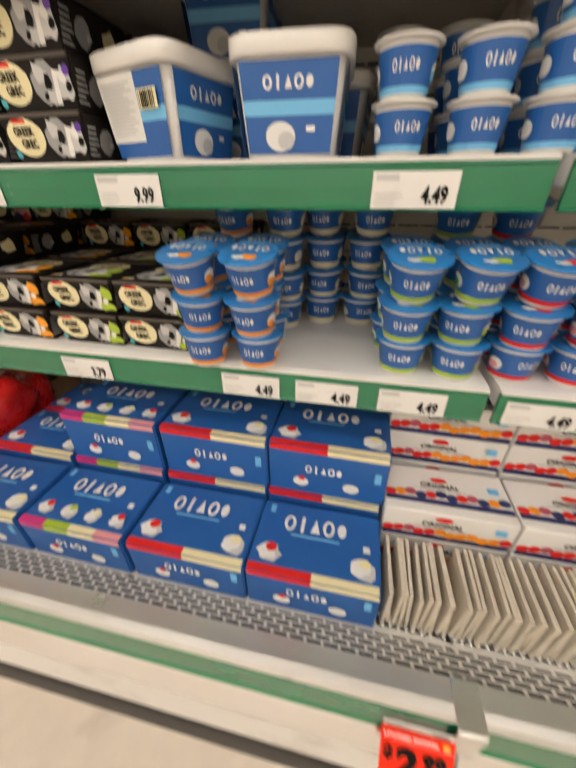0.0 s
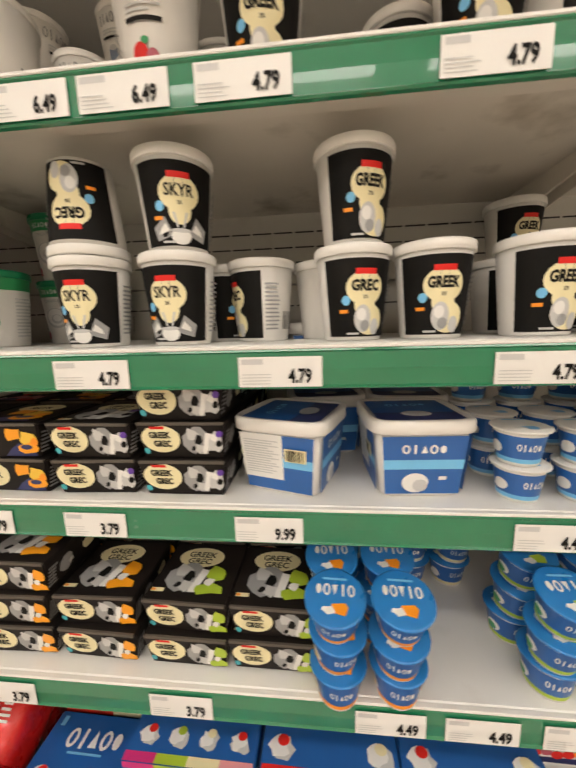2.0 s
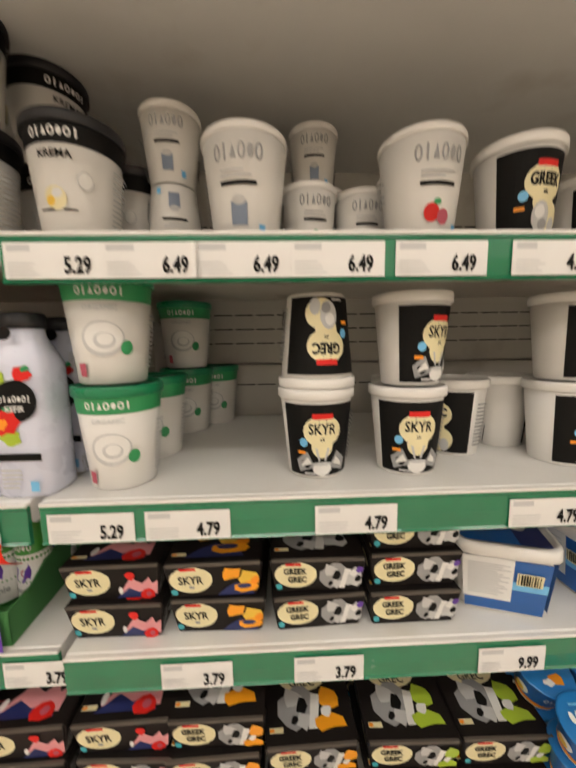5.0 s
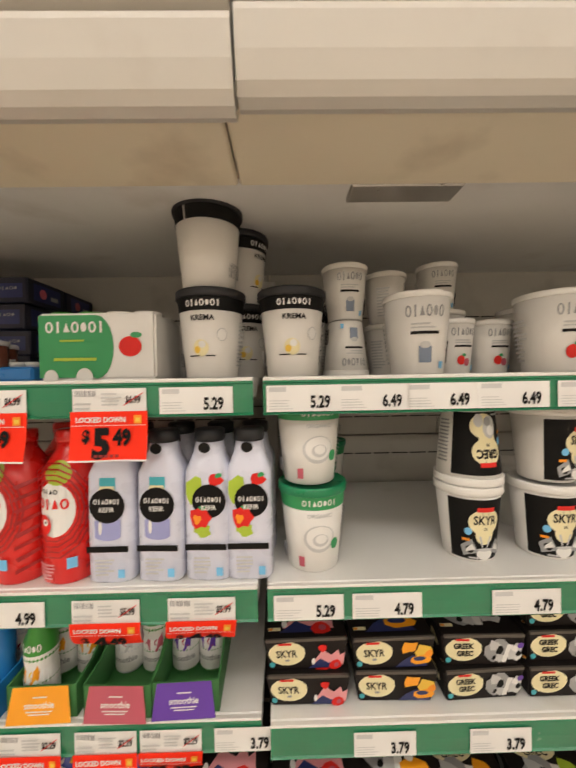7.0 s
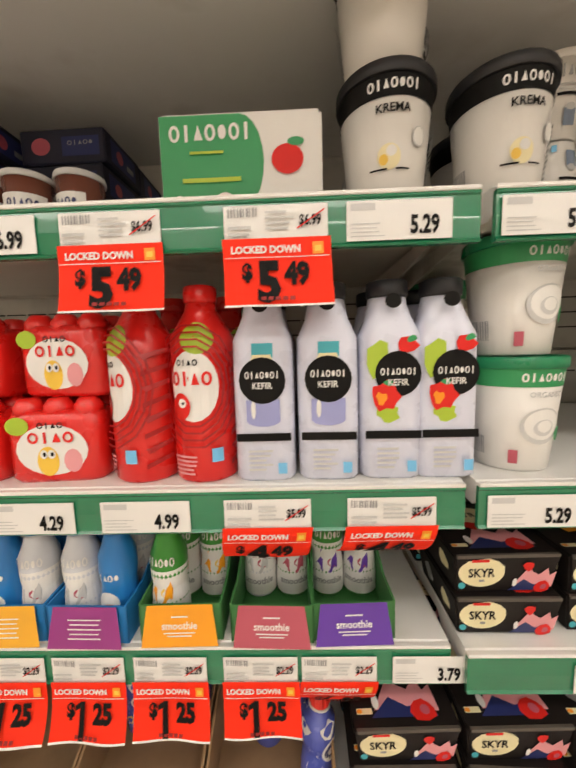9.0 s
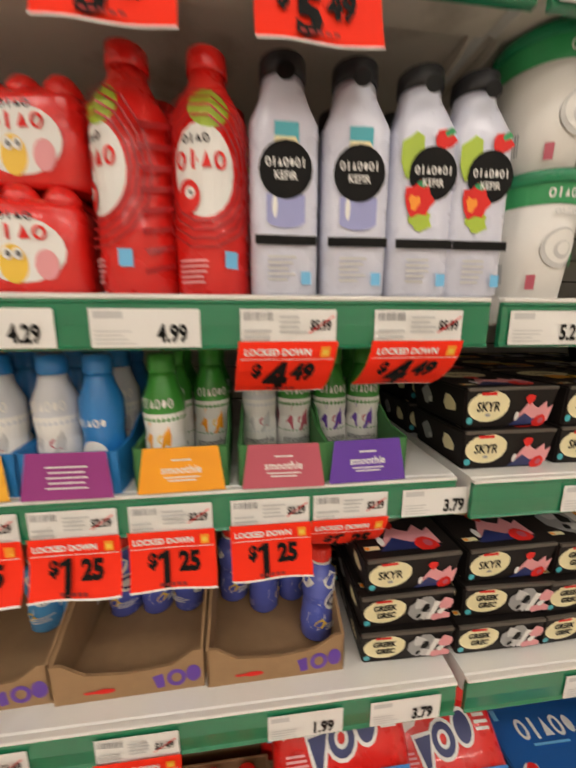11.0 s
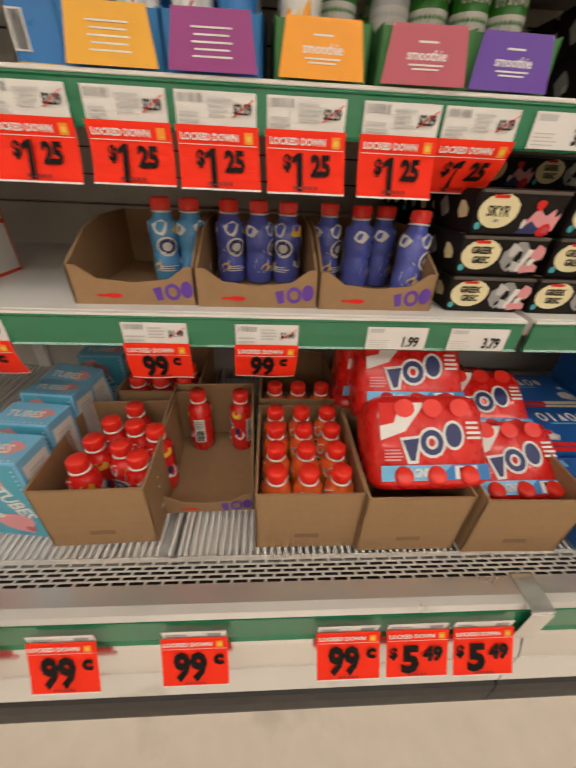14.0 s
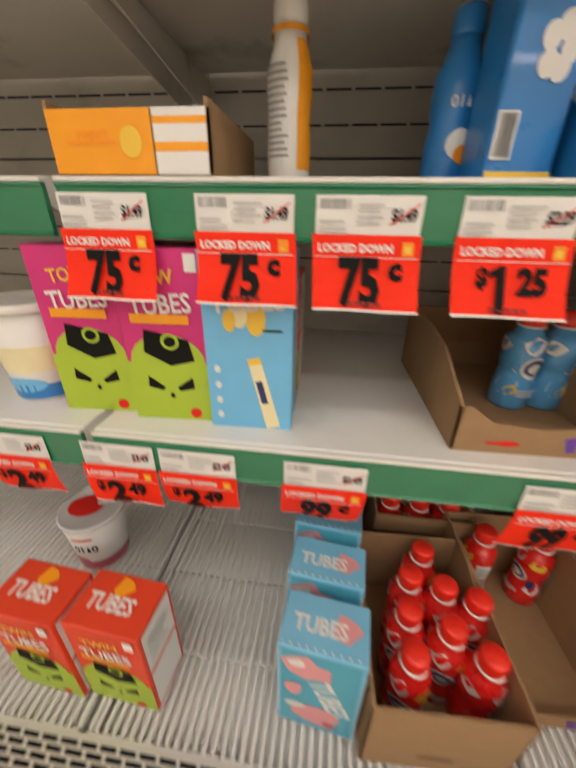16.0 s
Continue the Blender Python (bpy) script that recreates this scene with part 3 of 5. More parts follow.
def skyr_print(word):
    w = .066
    sh = [("rect", BLACK, -w, .006, w, .116)]
    sh += [("ell", CREAM, 0, .075, .031, .024), ("ell", CREAM, 0, .052, .018, .018), ("rect", RED, -.016, .094, .016, .102), ("text", BLACK, word, 0, .079, .0165, .84 if len(word) < 5 else .74, 0, .02 if word == "SKYR" else .045), ("text", BLACK, "2%", 0, .063, .005)]
    sh += [("ell", LBLUE, -.031, .058, .007, .007), ("rect", ORANGE, -.042, .040, -.028, .045)]
    if word == "SKYR":
        for s in (-1, 1):
            sh += [("quad", LGREY, [(s * .008, .05), (s * .012, .05), (s * .006, .03), (s * .003, .03)]), ("quad", GREY, [(s * .012, .02), (s * .04, .012), (s * .045, .03), (s * .025, .045)])]
            sh += [("quad", WHITE, [(s * .018, .026), (s * .036, .02), (s * .034, .027), (s * .024, .036)])]
        sh += [("ell", WHITE, 0, .018, .016, .011), ("ell", LGREY, 0, .026, .016, .003)]
    else:
        sh += [("ell", CREAM, .008, .03, .026, .022), ("ell", LGREY, -.004, .032, .014, .02), ("ell", WHITE, -.006, .038, .008, .009), ("ell", GREY, .0, .022, .008, .008), ("ell", LGREY, .018, .02, .009, .012)]
    sh += [("rect", LGREY, -.03, .009, -.01, .012)]
    sh += lines(GREY, w + .006, .02, w + .034, .1, 12) + barcode(w + .04, .02, w + .062, .05)
    return sh


def skyr_tub(word="SKYR"):
    t, pr = tub_base("yogurt_tub", "black-labelled white %s yogurt tub with white lid" % ("skyr" if word == "SKYR" else "Greek"), .137, .0555, .044, .014, WHITEP, WHITEP)
    prints("label_print", skyr_print(word), round_side(pr), t, "black label with cream shape")
    return t


def greek_tub():
    return skyr_tub("GREEK")


def grec_tub():
    return skyr_tub("GREC")


def krema_tub(lid=BLACKP, name="cream-white vanilla yogurt tub with black lid", v=True, green=False):
    t, pr = tub_base("yogurt_tub", name, .150, .058, .045, .014, WHITEP, lid)
    sh = [("rect", GREEN if green else BLACK, -.18, .112, .18, .136)] + wordmark(WHITE, 0, .124, .062, .011, 7)
    if green:
        sh += [("ell", LGREY, 0, .062, .03, .024), ("ell", WHITE, .001, .064, .026, .02), ("ell", LGREY, .002, .06, .015, .011), ("ell", WHITE, .003, .062, .011, .008), ("ell", GREEN, .032, .05, .009, .01), ("rect", ROSE, -.042, .012, -.03, .03), ("text", LGREY, "ORGANIC", 0, .103, .007, 1.0)]
    else:
        sh += [("text", BLACK, "KREMA", 0, .100, .009, 1.05), ("ell", CREAM, -.005, .05, .015, .014), ("ell", YELLOW, -.012, .047, .006, .006), ("ell", WHITE, -.002, .056, .007, .006), ("rect", BLACK, -.03, .036, -.008, .038), ("rect", BLACK, .004, .036, .022, .038), ("ell", LGREY, .034, .072, .01, .011), ("ell", WHITE, .034, .072, .0085, .0095)]
    sh += lines(LGREY, .07, .02, .11, .1, 12) + barcode(-.1, .02, -.07, .045, 8, GREY)
    prints("label_print", sh, round_side(pr), t)
    return t


def olympic_tub():
    return krema_tub(mat("green_lid", (.01, .22, .09), .3), "white organic yogurt tub with green lid and band", green=True)


def siggi_tub(s=1.0, jar=True):
    t, pr = tub_base("yogurt_tub", "white yogurt tub with grey lettering marks", .142 * s, .058 * s, .045 * s, .01, WHITEP, WHITEP, .002)
    k = s
    sh = wordmark(GREY, 0, .107 * k, .07 * k, .02 * k, 6) + lines(LGREY, -.025 * k, .078 * k, .025 * k, .09 * k, 2) + [("rect", BLACK, -.026 * k, .068 * k, .026 * k, .073 * k)]
    if jar:
        sh += [("rect", mat("slate_print", (.2, .25, .34), .4), -.012 * k, .02 * k, .012 * k, .048 * k), ("ell", LGREY, 0, .05 * k, .01 * k, .006 * k)]
    else:
        sh += [("ell", RED, -.008 * k, .035 * k, .012 * k, .012 * k), ("ell", ROSE, .01 * k, .03 * k, .01 * k, .01 * k), ("ell", GREEN, 0, .048 * k, .006 * k, .004 * k)]
    sh += [("rect", LBLUE, .03 * k, .01 * k, .04 * k, .022 * k)] + barcode(.08 * k, .02 * k, .11 * k, .06 * k) + lines(LGREY, -.12 * k, .02 * k, -.08 * k, .1 * k, 10)
    prints("label_print", sh, round_side(pr), t)
    return t


def siggi_berry():
    return siggi_tub(1.0, False)


def siggi_small():
    return siggi_tub(.76, False)


def siggi_small_jar():
    return siggi_tub(.76, True)


def oikos_tub():
    """Large squarish tub with a blue sleeve."""
    t = thing("yogurt_tub", "large square white yogurt tub with blue sleeve and lid", "yogurt tub")
    t.scale = (1, 1, .86)
    prof = [(0, .060, .060, 6), (.004, .064, .064, 6), (.125, .074, .074, 6)]
    part("body", loft(prof, 48), WHITEP, t)
    part("lid", loft([(.122, .079, .079, 6), (.124, .081, .081, 6), (.144, .081, .081, 6), (.147, .079, .079, 6), (.147, .073, .073, 6), (.143, .072, .072, 6), (.143, .001, .001, 6)], 48), WHITEP, t, "white lid")

    def front(u, v, l):
        r = .0645 + .0095 * v / .125
        return (u * r / .07, -r - l - .0006, v)

    def side(u, v, l):
        r = .0645 + .0095 * v / .125
        return (r + l + .0006, u * r / .07, v)

    def left(u, v, l):
        r = .0645 + .0095 * v / .125
        return (-r - l - .0006, -u * r / .07, v)
    face = [("rect", BLUE, -.06, .008, .06, .118), ("rect", LBLUE, -.06, .056, .06, .074)] + wordmark(WHITE, 0, .094, .066, .017) + [("ell", WHITE, -.012, .03, .021, .019), ("ell", LGREY, -.004, .025, .012, .012), ("rect", WHITE, .024, .036, .036, .043)]
    prints("sleeve_print", face, front, t, "blue printed sleeve")
    prints("sleeve_print", face, side, t)
    prints("sleeve_print", [("rect", BLUE, -.06, .008, .06, .118), ("rect", LBLUE, -.06, .056, .06, .074), ("rect", WHITE, -.062, .03, .01, .118)] + lines(LGREY, -.055, .04, .005, .11, 14) + [("rect", CREAM, .014, .07, .05, .095)] + barcode(.016, .072, .048, .093), left, t)
    prints("lid_print", [("rect", NAVY, -.066, -.066, .066, .066), ("rect", BLUE, -.066, -.02, .066, .066)] + wordmark(LBLUE, 0, .03, .07, .016) + [("ell", LGREY, 0, -.03, .024, .016)], flat_top(.1435), t)
    return t


def cup(cols, rim=MIDBLUE, size=1.1, label="small blue fruit yogurt cup with blue foil lid"):
    """A small blue cup with a foil top, one of a set of flavours."""
    def make():
        t = thing("yogurt_cup", label, "yogurt cup", "stacked yogurt cups")
        pr = [(0, .026), (.052, .034)]
        part("body", loft([(.003, .02), (0, .024), (.002, .0265), (.052, .034)], 24), WHITEP, t)
        part("rim", loft([(.0515, .036), (.0525, .0395), (.054, .0395), (.055, .037), (.0552, .001)], 24), rim, t, "foil lid")
        sh = [("rect", BLUE, -.105, .012, .062, .046)] + [("rect", cols[0], -.105, .006, .062, .0125)]
        sh += wordmark(WHITE, -.002, .030, .034, .011) + [("ell", WHITE, .046, .026, .011, .009), ("ell", cols[0], .043, .022, .008, .006), ("ell", WHITE, -.05, .026, .011, .009), ("ell", cols[1], -.054, .023, .009, .006)]
        sh += lines(LGREY, .066, .01, .09, .044, 6)
        prints("label_print", sh, round_side(pr), t)
        t.scale = (size,) * 3
        prints("foil_print", [blob(cols[0], -.006, .016, .012, .7, 51), blob(WHITE, .008, .018, .008, .7, 52)] + wordmark(WHITE, 0, -.008, .052, .016) + [("rect", LBLUE, -.016, -.024, .016, -.021)], lambda u, v, l: (-u, -v, .0552 + l), t)
        return t
    return make


cup_peach = cup((ORANGE, YELLOW))
cup_lime = cup((LIME, GREEN))
cup_berry = cup((RED, PINK))
cup_white = cup((LBLUE, WHITE), WHITEP, 1.02, "white plain yogurt cup with blue label and white lid")
cup_van = cup((CREAM, WHITE))


# ---- four-pack cartons ----
def four_pack(word, fruits, name):
    def make():
        t = thing("yogurt_carton", name, "yogurt carton", "black four-pack cartons")
        w, d, h = .148, .15, .0615

        def wide(v):
            return .87 + .13 * v / h
        bm = boxm(-w / 2, 0, 0, w / 2, d, h, .0025, 2)
        for v in bm.verts:
            v.co.x *= wide(v.co.z)
            v.co.y += .010 * (1 - v.co.z / h) * (1 if v.co.y < d / 2 else -1)
        part("carton", bm, BLACKC, t)
        front = lambda u, v, l: (u * wide(v), .010 * (1 - v / h) - l, v)
        part("top_flap", boxm(-w / 2 + .004, -.0012, h - .004, w / 2 - .004, .004, h + .0008, .0006), mat("worn_card_edge", (.09, .075, .06), .7), t, "folded card edge")
        sh = [blob(CREAM, -.034, .034, .033, .64, 5, 14), ("ell", CREAM, -.036, .033, .034, .023), ("ell", CREAM, -.056, .026, .010, .010), ("rect", RED, -.05, .051, -.026, .0555), ("ell", TEAL, -.066, .013, .0055, .0055)]
        if word == "SKYR":
            sh += [("text", BLACK, "SKYR", -.036, .034, .0150, .82), ("rect", GREY, -.04, .019, -.032, .023)]
        else:
            sh += [("text", BLACK, "GREEK", -.036, .041, .0115, .82, 0, .04), ("text", BLACK, "GREC", -.034, .026, .0115, .82, 0, .04)]
        prints("front_print", sh + fruits(.011, .004, 1.16), front, t)
        sh = [("ell", CREAM, -.008, .108, .044, .027), ("text", BLACK, "SKYR" if word == "SKYR" else "GREEK", -.008, .115 if word != "SKYR" else .107, .015, .9)]
        if word != "SKYR":
            sh += [("text", BLACK, "GREC", -.008, .097, .015, .9)]
        sh += [("rect", CREAM, -.066, .02, -.044, .028), ("ell", ORANGE, -.062, .024, .004, .003)]
        prints("top_print", sh + fruits(-.04, .015, 1.7), flat_top(h), t)
        s = [blob(CREAM, .108, .034, .017, .85, 91), blob(GREY, .05, .03, .016, 1.1, 92), blob(LGREY, .06, .026, .006, 1, 93)] + lines(GREY, .008, .01, .03, .05, 6)
        prints("side_print", s, lambda u, v, l: (w / 2 * wide(v) + l, u, v), t)
        prints("side_print", [blob(CREAM, -.04, .034, .017, .85, 94), blob(GREY, -.1, .03, .016, 1.1, 95), blob(LGREY, -.09, .026, .006, 1, 96)], lambda u, v, l: (-w / 2 * wide(v) - l, -u, v), t)
        return t
    return make


def fruit_berry(u, v, k):
    return [("quad", PINK, [(u, v + .006 * k), (u + .054 * k, v + .004 * k), (u + .053 * k, v + .026 * k), (u + .046 * k, v + .021 * k), (u + .041 * k, v + .031 * k), (u + .032 * k, v + .022 * k), (u + .024 * k, v + .026 * k), (u + .017 * k, v + .033 * k)]),
            ("quad", NAVY, [(u - .006, v), (u + .052 * k, v), (u + .044 * k, v + .010 * k), (u + .028 * k, v + .008 * k), (u + .014 * k, v + .016 * k)]), blob(RED, u + .016 * k, v + .034 * k, .008 * k, .9, 3), blob(RED, u + .040 * k, v + .006 * k, .013 * k, .7, 4), ("ell", WHITE, u + .003, v + .012 * k, .003 * k, .006 * k), ("ell", ROSE, u + .042 * k, v + .005 * k, .004 * k, .004 * k)]


def fruit_peach(u, v, k):
    return [("quad", NAVY, [(u - .006, v), (u + .05 * k, v), (u + .044 * k, v + .014 * k), (u + .022 * k, v + .02 * k), (u + .008 * k, v + .012 * k)]), blob(AMBER, u + .014 * k, v + .034 * k, .015 * k, .7, 8), blob(YELLOW, u + .038 * k, v + .028 * k, .016 * k, .7, 9), blob(AMBER, u + .038 * k, v + .012 * k, .018 * k, .55, 10), ("ell", NAVY, u + .034 * k, v + .014 * k, .010 * k, .004 * k), blob(ORANGE, u + .048 * k, v + .022 * k, .007 * k, 1, 11)]


def grey_splash(u, v, k):
    """The pale spoon and splash picture of the cartons."""
    return [blob(GREY, u + .012 * k, v + .024 * k, .019 * k, 1.2, 21, 11), blob(LGREY, u + .007 * k, v + .033 * k, .010 * k, 1, 22), blob(BLACK, u + .016 * k, v + .024 * k, .006 * k, 1.4, 23, 7), blob(LGREY, u + .018 * k, v + .011 * k, .008 * k, 1, 24), ("quad", WHITE, [(u + .022 * k, v + .004 * k), (u + .030 * k, v + .004 * k), (u + .036 * k, v + .034 * k), (u + .027 * k, v + .036 * k)]), blob(BLACK, u + .009 * k, v + .012 * k, .004 * k, 1, 25, 7)]


def fruit_plain(u, v, k):
    return grey_splash(u, v, k) + [blob(LGREY, u + .042 * k, v + .022 * k, .014 * k, 1.2, 31, 11), blob(WHITE, u + .040 * k, v + .028 * k, .006 * k, 1, 32), blob(BLACK, u + .047 * k, v + .020 * k, .005 * k, 1, 33, 7), ("ell", PURPLE, u + .047 * k, v + .034 * k, .005 * k, .005 * k)]


def fruit_mono(col):
    def f(u, v, k):
        return grey_splash(u, v, k) + [blob(col, u + .045 * k, v + .030 * k, .011 * k, 1.1, 41), blob(col, u + .040 * k, v + .009 * k, .012 * k, .7, 42), ("quad", col, [(u + .038 * k, v + .02 * k), (u + .056 * k, v + .012 * k), (u + .058 * k, v + .004 * k), (u + .046 * k, v + .004 * k)]), blob(WHITE, u + .041 * k, v + .018 * k, .006 * k, 1, 43)]
    return f


skyr_berry = four_pack("SKYR", fruit_berry, "black skyr four-pack carton with berry picture")
skyr_peach = four_pack("SKYR", fruit_peach, "black skyr four-pack carton with peach picture")
greek_plain = four_pack("GREEK", fruit_plain, "black Greek yogurt four-pack carton with grey picture")
greek_mango = four_pack("GREEK", fruit_mono(AMBER), "black Greek yogurt four-pack carton with orange fruit")
greek_lime = four_pack("GREEK", fruit_mono(LIME), "black Greek yogurt four-pack carton with lime picture")
greek_straw = four_pack("GREEK", fruit_mono(PINK), "black Greek yogurt four-pack carton with strawberry picture")


def stack(makers, x, y, z, step=.0625, jit=1.0):
    for i, mk in enumerate(makers):
        put(mk, x + random.uniform(-.004, .004) * jit, y + random.uniform(-.004, .004) * jit, z + i * step, random.uniform(-2.5, 2.5) * jit)

# ---- bottles, packs, trays ----
def bottle(name, label, h, r, body_m, cap_m, sh, waist=0.0, cap_h=.016, cap_r=.017, power=2.0, depth=1.0, neck=.76, scale=1.0):
    t = thing(name, label, "bottle")
    n = h - cap_h
    prof = [(0, r * .9), (.004, r), (n * .3, r), (n * .45, r - waist), (n * .58, r), (n * neck, r * .98), (n * .88, r * .72), (n * .95, cap_r * 1.02), (n, cap_r * .95)]
    prof = [(z, a, a * depth, power if z < n * .9 else 2.0) for z, a in prof]
    part("body", loft(prof, 28), body_m, t)
    part("cap", loft([(n - .002, cap_r), (n + .002, cap_r * 1.06), (h - .002, cap_r * 1.04), (h, cap_r * .92), (h, .001)], 20), cap_m, t, "screw cap")
    if power > 2:
        prints("label_print", sh, lambda u, v, l: (u, -r * depth - l - .0004, v), t)
    else:
        prints("label_print", sh, round_side([(p[0], p[1]) for p in prof]), t)
    t.scale = (scale,) * 3
    return t


def kefir(fruit):
    def make():
        sh = [("ell", BLACK, 0, .222, .010, .009)]
        if fruit:
            sh += [blob(LIME, -.018, .15, .018, 1.3, 101, 13), blob(LIME, -.006, .086, .015, .9, 102, 13), blob(RED, .016, .168, .014, .8, 103), blob(GREEN, .022, .176, .006, .8, 104), ("ell", BLACK, .006, .134, .028, .028), blob(RED, -.01, .106, .019, 1, 105, 13), blob(ORANGE, -.014, .104, .007, 1.2, 106), blob(GREEN, -.006, .123, .007, .5, 107)]
        else:
            sh += [("rect", LBLUE, -.015, .08, .015, .13), ("rect", TEAL, -.012, .158, .014, .176), ("quad", CREAM, [(-.015, .15), (.015, .15), (.011, .162), (-.011, .162)]), ("rect", mat("lilac_print", (.32, .34, .62), .4), -.021, .078, .021, .106), ("ell", mat("lilac_print", (.32, .34, .62), .4), 0, .08, .021, .008), ("ell", WHITE, -.012, .094, .003, .012), ("ell", BLACK, 0, .13, .029, .029)]
        c = .006 if fruit else 0
        sh += wordmark(WHITE, c, .137, .044, .009, 7) + [("text", WHITE, "KEFIR", c, .124, .008, .9), ("rect", BLACK, -.034, .054, .034, .064)] + lines(LGREY, -.02, .016, .012, .046, 5) + [("rect", LBLUE, .017, .012, .028, .026)]
        return bottle("kefir_bottle", "pale lilac one-litre kefir bottle with black cap, " + ("strawberry print" if fruit else "plain jar print"), .25, .039, PALEP, BLACKP, sh, 0, .019, .025, 4.5, .9, .78)
    return make


kefir_plain, kefir_fruit = kefir(False), kefir(True)


def red_bottle():
    sh = [("ell", WHITE, .0, .125, .034, .045), ("ell", LIME, .008, .185, .022, .02)] + wordmark(BLACK, -.006, .155, .03, .008, 4) + wordmark(RED, -.002, .135, .055, .018, 4) + [("ell", RED, -.016, .1, .013, .017), ("ell", WHITE, -.014, .104, .006, .006), ("ell", BLACK, -.013, .104, .002, .002)] + lines(PINK, -.03, .012, .01, .04, 5) + [("rect", LBLUE, .02, .028, .034, .046)]
    for k in range(8):
        for u0 in (-.125, -.095):
            sh += [("quad", mat("dark_red_print", (.4, .01, .012), .3), [(u0, .016 + .022 * k), (u0 + .014, .028 + .022 * k), (u0 + .028, .018 + .022 * k), (u0 + .028, .026 + .022 * k), (u0 + .014, .036 + .022 * k), (u0, .024 + .022 * k)])]
        sh += [("ring", mat("dark_red_print", (.4, .01, .012), .3), .0, .125, .040 + .006 * k, .052 + .009 * k, .0025)] if k < 4 else []
        sh += [("quad", mat("dark_red_print", (.4, .01, .012), .3), [(.045 + .004 * (k % 2), .02 + .02 * k), (.078, .03 + .02 * k), (.078, .036 + .02 * k), (.045, .026 + .02 * k)])]
    return bottle("drink_bottle", "tall red drinkable yogurt bottle with white oval label", .253, .043, REDP, REDP, sh, .001, .02, .021, neck=.8)


def nano_pack():
    """Six small red bottles in a shrink sleeve."""
    t = thing("bottle_pack", "red six-pack of small drinkable yogurts in film", "bottle pack")
    w, d, h = .125, .085, .112
    part("sleeve", loft([(0, w / 2 - .004, d / 2 - .004, 6), (.006, w / 2, d / 2, 6), (h * .75, w / 2, d / 2, 6), (h * .86, w / 2 - .005, d / 2 - .005, 6)], 40), REDP, t)
    for i in range(3):
        for j in range(2):
            o = part("bottle_top", loft([(h * .8, .019), (h * .9, .019), (h * .97, .014), (h, .011), (h, .001)], 16), REDP, t)
            o.location = ((i - 1) * .04, (j - .5) * .04, 0)
    sh = [("ell", WHITE, .0, .045, .046, .034), ("ell", LIME, -.042, .078, .015, .012), ("ell", YELLOW, -.006, .03, .014, .02), ("ell", PINK, .026, .03, .012, .016)] + wordmark(BLACK, 0, .078, .034, .008, 4) + wordmark(RED, 0, .062, .06, .015, 4) + [("ell", WHITE, -.01, .04, .005, .006), ("ell", WHITE, 0, .04, .005, .006), ("ell", BLACK, -.009, .04, .002, .003), ("ell", BLACK, .001, .04, .002, .003)]
    prints("label_print", sh, lambda u, v, l: (u, -d / 2 - l - .0006, v), t)
    return t


def small_bottle(body, cap, label, band=WHITE, h=.165, kind=0, r=.027):
    def make():
        k = h / .165
        sh = []
        if kind == 0:
            sh += [("rect", band, -.085 * k, .022 * k, .085 * k, .098 * k), blob(WHITE, -.034, .046 * k, .016, 1.4, 61), blob(YELLOW, -.026, .036 * k, .010, .8, 62), blob(WHITE, .030, .05 * k, .014, 1.3, 63), blob(WHITE, -.012, .112 * k, .015, .8, 67), blob(YELLOW, .022, .110 * k, .014, .8, 68), blob(WHITE, -.055, .110 * k, .014, .8, 69), ("ell", WHITE, -.004, .076 * k, .019, .017), ("ring", NAVY, -.004, .076 * k, .015, .014, .006), ("ell", NAVY, .024, .062 * k, .007, .011)]
            sh += [("rect", WHITE, .046, .03 * k, .070, .1 * k)] + barcode(.048, .034 * k, .068, .066 * k) + lines(GREY, .048, .072 * k, .068, .098 * k, 5) + lines(WHITE, -.02, .028 * k, .012, .042 * k, 3)
        elif kind == 1:
            sh += [("rect", WHITE, -.08, .006, .08, .094), blob(band, 0, .064, .020, 1.0, 64), blob(YELLOW if band is AMBER else ROSE, .008, .060, .010, .8, 65), blob(band, -.052, .06, .018, 1, 66), ("text", GREY, "smoothie", 0, .030, .0115, .85, 0, .03)] + wordmark(WHITE, 0, .108, .044, .013, 6)
        else:
            sh += [("ell", WHITE, 0, .045, .018, .016), ("ell", ORANGE, .004, .035, .012, .01)] + wordmark(WHITE, 0, .085, .04, .011)
        cr = r * (.60 if kind == 0 else .61)
        t = bottle("drink_bottle", label, h, r, body, cap, sh, .003, .022 * k, cr, neck=.85 if kind == 0 else .76)
        if kind == 0:
            part("cap_ring", loft([(h - .027 * k, cr * 1.02), (h - .026 * k, cr * 1.16), (h - .024 * k, cr * 1.16), (h - .023 * k, cr * 1.02)], 20), WHITEP, t, "white tamper ring")
            bm = bmesh.new()
            for q in range(18):
                a = 2 * math.pi * q / 18
                x, y = cr * 1.055 * math.cos(a), cr * 1.055 * math.sin(a)
                box(bm, x - .0009, y - .0009, h - .019 * k, x + .0009, y + .0009, h - .003)
            part("cap_ribs", bm, cap, t)
        return t
    return make


yop_red = small_bottle(REDP, CAPRED, "small red drinkable yogurt bottle with red cap", RED)
yop_orange = small_bottle(ORANGEP, CAPRED, "small orange drinkable yogurt bottle with red cap", AMBER)
yop_violet = small_bottle(VIOLET, CAPRED, "small violet-blue drinkable yogurt bottle with red cap", VIOLET, .146, 0, .0262)
